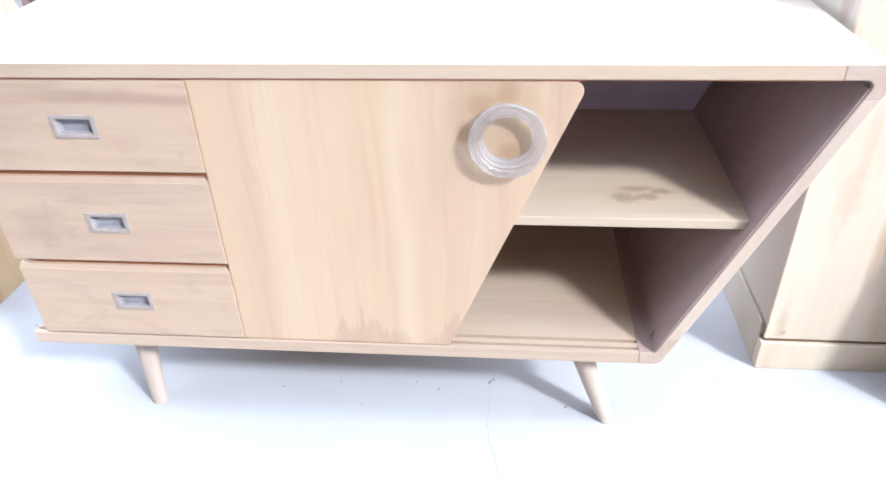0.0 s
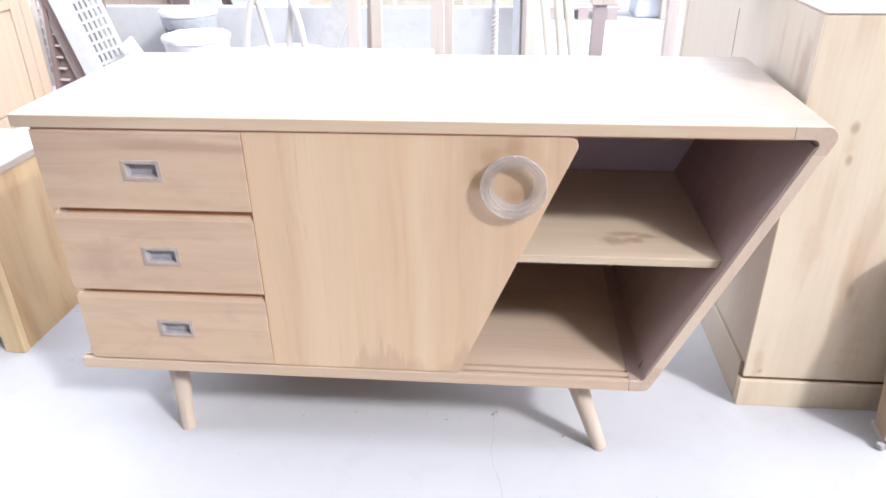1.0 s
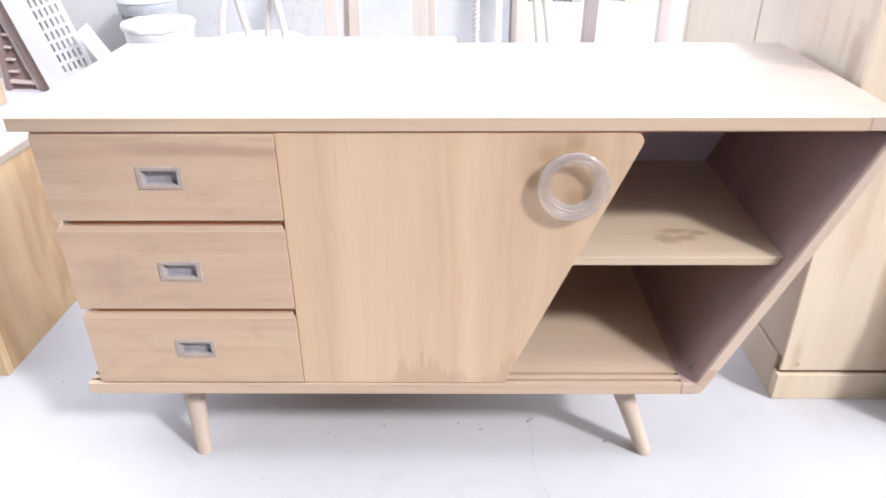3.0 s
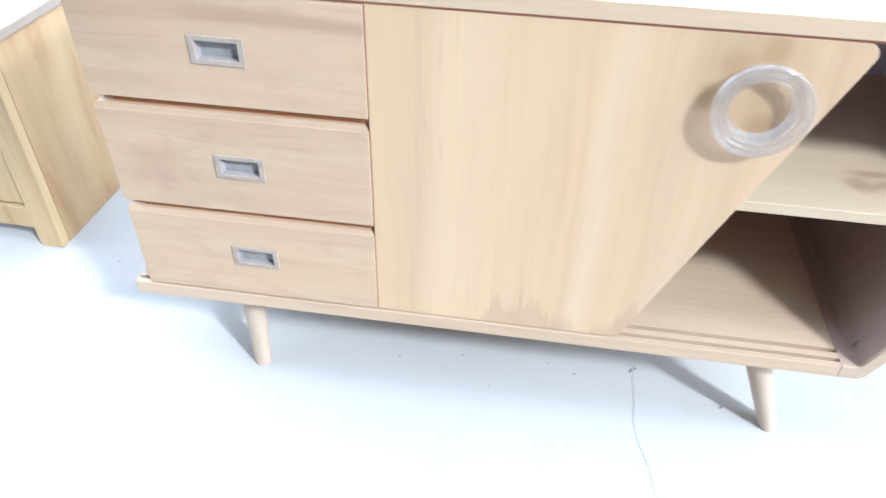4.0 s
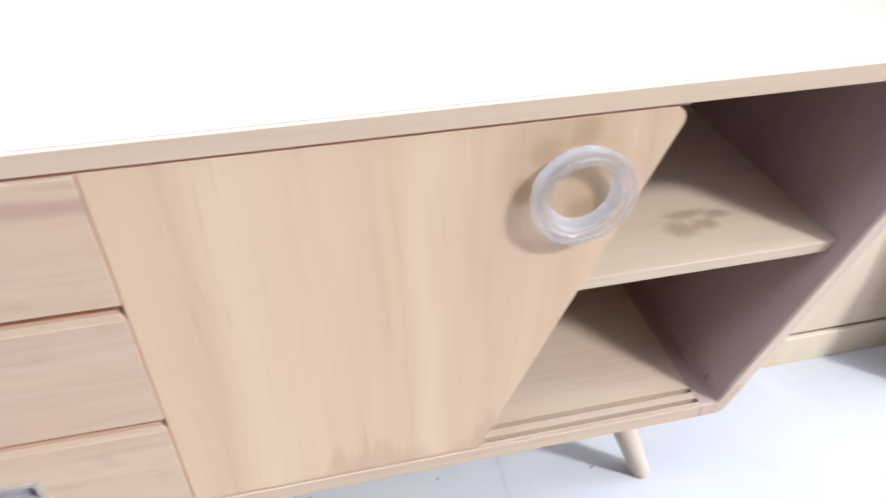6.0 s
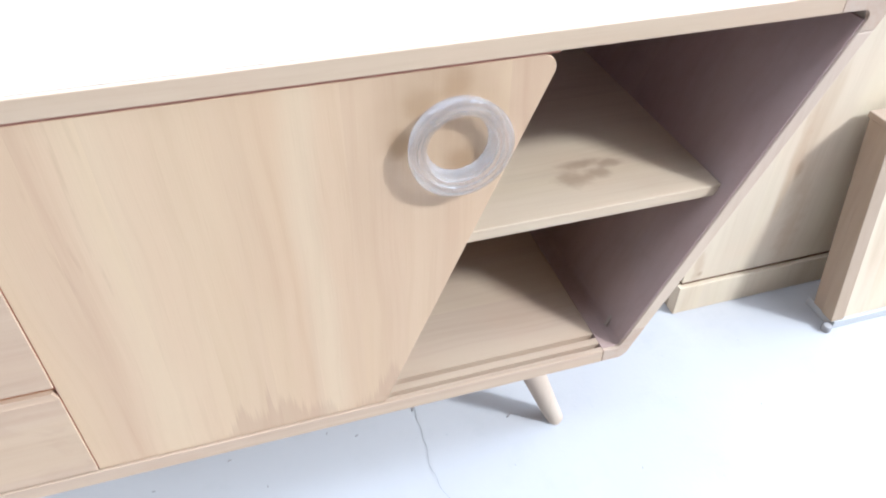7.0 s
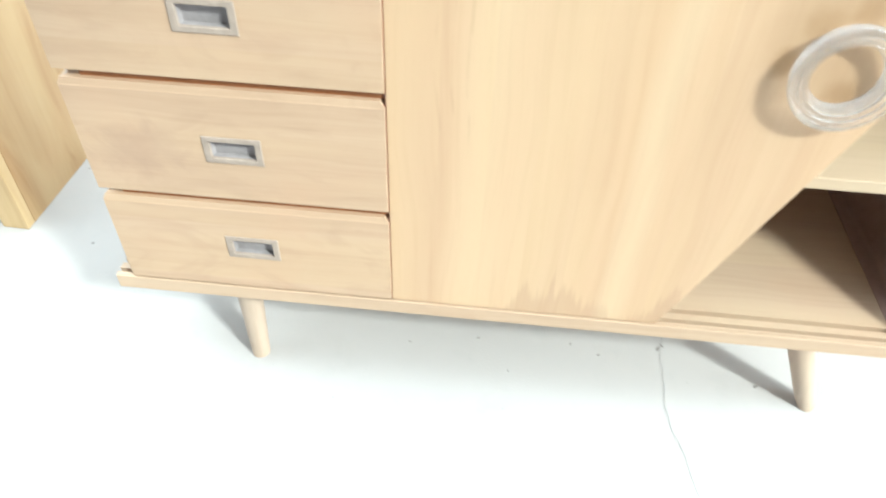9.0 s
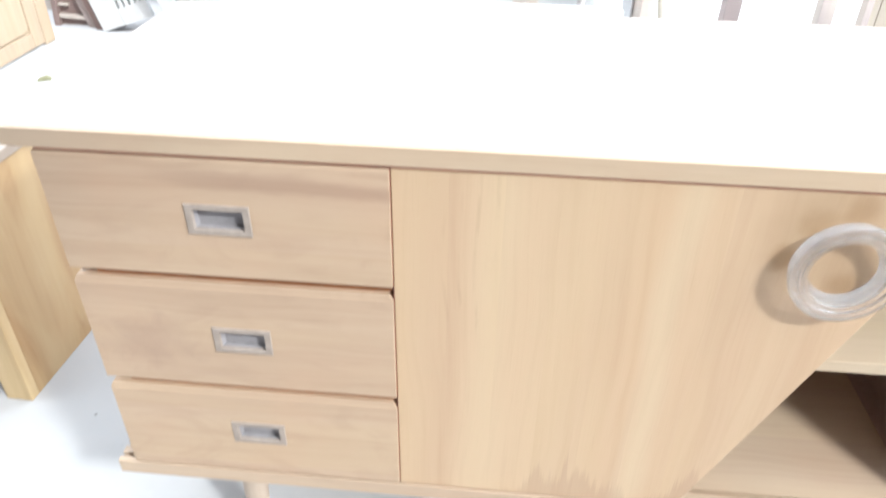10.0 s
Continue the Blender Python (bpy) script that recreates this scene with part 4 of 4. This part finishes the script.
# twisted turned post
bm = bmesh.new()
rings = []
for k in range(181):
    z = 1.15 * k / 180
    lobe = 0.0 if abs(z - 0.570) < 0.025 else 0.0026
    core = 0.0155 + (0.003 if abs(z - 0.570) < 0.014 else 0.0)
    rings.append([bm.verts.new((0.4215 + (core + lobe * math.cos(2 * (a - z * 150))) * math.cos(a), 2.5 + (core + lobe * math.cos(2 * (a - z * 150))) * math.sin(a), z)) for a in (2 * math.pi * j / 24 for j in range(24))])
for a, b in zip(rings, rings[1:]):
    for j in range(24):
        bm.faces.new((a[j], a[(j + 1) % 24], b[(j + 1) % 24], b[j]))
bm.faces.new(rings[0]), bm.faces.new(rings[-1])
single("turned_post", bm, m_rope, "grey twisted turned wooden post standing upright", "post", smooth=True)

for x0, x1 in ((0.766, 0.595), (0.832, 0.686), (0.900, 0.729)):
    single("stick", tube([(x0, 3.0, 0), ((x0 + x1) / 2 + 0.012, 3.06, 0.5), (x1, 3.2, 0.95)], 0.027, 12), m_plank, "pale slim wooden stick leaning upright", "stick", "leaning sticks", smooth=True)

# white board behind the sideboard
bm = prism(rounded([(-0.33, 0.02), (0.305, 0.02), (0.305, 0.812), (-0.33, 0.812)], [0, 0, 0.006, 0.05]), 0.530, 0.550, 0.002)
bm.transform(Matrix.Translation((0, 0, -0.02)))
single("foam_board", bm, m_foam, "white board standing upright behind the sideboard", "board")

# boards and planks behind the parapet
slab = thing("leaning_slab", "grey-white board leaning against the parapet", "board")
bm = box(0, 0.118, 0, 0.02, 0, 0.95, 0.003)
bm.transform(pose(-0.735, 2.90, 0, -3, 23, 0))
part("panel", bm, m_slab, slab)
x = -2.75
for k in range(8):
    w = rng.uniform(0.12, 0.15)
    single("brown_board", box(x, x + w - 0.004, 3.72 + 0.006 * (k % 2), 3.745 + 0.006 * (k % 2), 0, 1.35 + 0.05 * (k % 3), 0.003), m_board, "upright reddish brown board", "board", "brown boards")
    x += w
# The last two dark strips are added for dark gaps between white boards.
for x, y, w, lean, mat in ((-1.540, 3.57, 0.172, -9, m_white), (-1.185, 3.57, 0.105, -20, m_white), (-0.959, 3.57, 0.098, -27, m_white),
                           (-1.745, 3.57, 0.110, 0, m_dark), (-1.296, 3.61, 0.085, -17, m_dark), (-1.026, 3.61, 0.030, -24, m_dark)):
    bm = box(0, w, 0, 0.03, 0, 1.3, 0.003)
    bm.transform(pose(x, y, 0, -3, lean, 0))
    single("leaning_board", bm, mat, "dark board at the parapet, two of three standing in for gaps" if mat is m_dark else "white-painted board leaning on the parapet", "board", "leaning boards")
for x0, x1, y0, y1, z0, z1 in ((-0.83, -0.45, 3.62, 4.28, 0.0, 0.259), (-0.83, -0.45, 3.62, 4.28, 0.2595, 0.520), (-0.845, -0.48, 3.98, 4.27, 0.5205, 0.78)):
    single("crate", box(x0, x1, y0, y1, z0, z1, 0.006), m_carton, "pale brown carton stacked behind the parapet", "carton", "stacked cartons")
edges = (-0.42, -0.250, -0.006, 0.212, 0.42, 0.60)
for a, b in zip(edges, edges[1:]):
    single("plank", box(a, b - 0.014, 3.66, 3.69, 0, 1.2, 0.004), m_plank, "pale knotty plank standing upright", "plank", "standing planks")

# far end of the workshop
pal = thing("pallet", "greyish wooden pallet on the floor", "pallet", at=(0.86, 5.4, 0))
for k in range(4):
    part("board", box(0, 0.62, 0.12 * k, 0.12 * k + 0.09, 0.085, 0.105, 0.002), m_grey_wood, pal)
for k in range(3):
    part("block", box(0.25 * k, 0.25 * k + 0.09, 0, 0.45, 0, 0.0845, 0.002), m_grey_wood, pal)
mach = thing("machine", "grey workshop machine with a pale table", "machine", at=(1.62, 5.5, 0))
part("base", box(0, 0.36, 0, 0.4, 0, 0.20, 0.02), m_machine, mach)
part("table", box(-0.06, 0.42, -0.05, 0.45, 0.2005, 0.225, 0.006), m_white, mach)
part("column", box(0.1, 0.24, 0.25, 0.38, 0.2255, 0.75, 0.015), m_machine, mach)
part("arm", beam((-0.26, 0.0, 0.37), (0.20, 0.1, 0.265), 0.03, 0.03), m_white, mach)
single("carton", box(1.83, 2.06, 5.42, 5.8, 0, 0.42, 0.008), m_carton, "pale brown carton on the floor", "carton")

# ---- floor marks ----
bm = bmesh.new()
line = bend([(0.482, 0.17, 0), (0.476, 0.11, 0), (0.477, 0.065, 0), (0.472, 0.023, 0), (0.477, -0.020, 0), (0.494, -0.080, 0), (0.506, -0.15, 0)], 14)
rows = []
for k, p in enumerate(line):
    w = 0.0003 + 0.0010 * abs(noise.noise(p * 60))
    j = 0.004 * noise.noise(p * 45)
    rows.append((bm.verts.new((p.x + j - w, p.y, 0.0008)), bm.verts.new((p.x + j + w, p.y, 0.0008))))
for a, b in zip(rows, rows[1:]):
    bm.faces.new((a[0], a[1], b[1], b[0]))
structure("floor_crack", bm, m_crack, "fine dark crack in the cement floor", "crack")
bm = bmesh.new()
flecks = [(0.640, 0.077, 0.005), (0.197, 0.059, 0.0024), (0.474, 0.142, 0.005), (0.483, 0.150, 0.004), (0.362, 0.115, 0.0035), (0.139, 0.128, 0.004), (0.012, 0.104, 0.0030),
          (0.311, 0.135, 0.0028), (-0.105, -0.034, 0.0022), (-0.80, 0.52, 0.0035), (-0.682, 0.282, 0.0036), (0.826, -0.092, 0.002)]
flecks += [(rng.uniform(-1.2, 1.8), rng.uniform(-0.6, 0.2), rng.uniform(0.0006, 0.0016)) for _ in range(30)]
for x, y, s in flecks:
    s *= 0.8
    m = Matrix.Translation((x, y, s * 0.35)) @ pose(0, 0, 0, rng.uniform(-20, 20), rng.uniform(-20, 20), rng.uniform(0, 180)) @ Matrix.Diagonal((s * 1.5, s * 0.7, s * 0.4, 1))
    bmesh.ops.create_icosphere(bm, subdivisions=1, radius=1.0, matrix=m)
single("floor_chips", bm, m_fleck, "dark wood chips and grit scattered on the floor", "debris", kind="stuff")
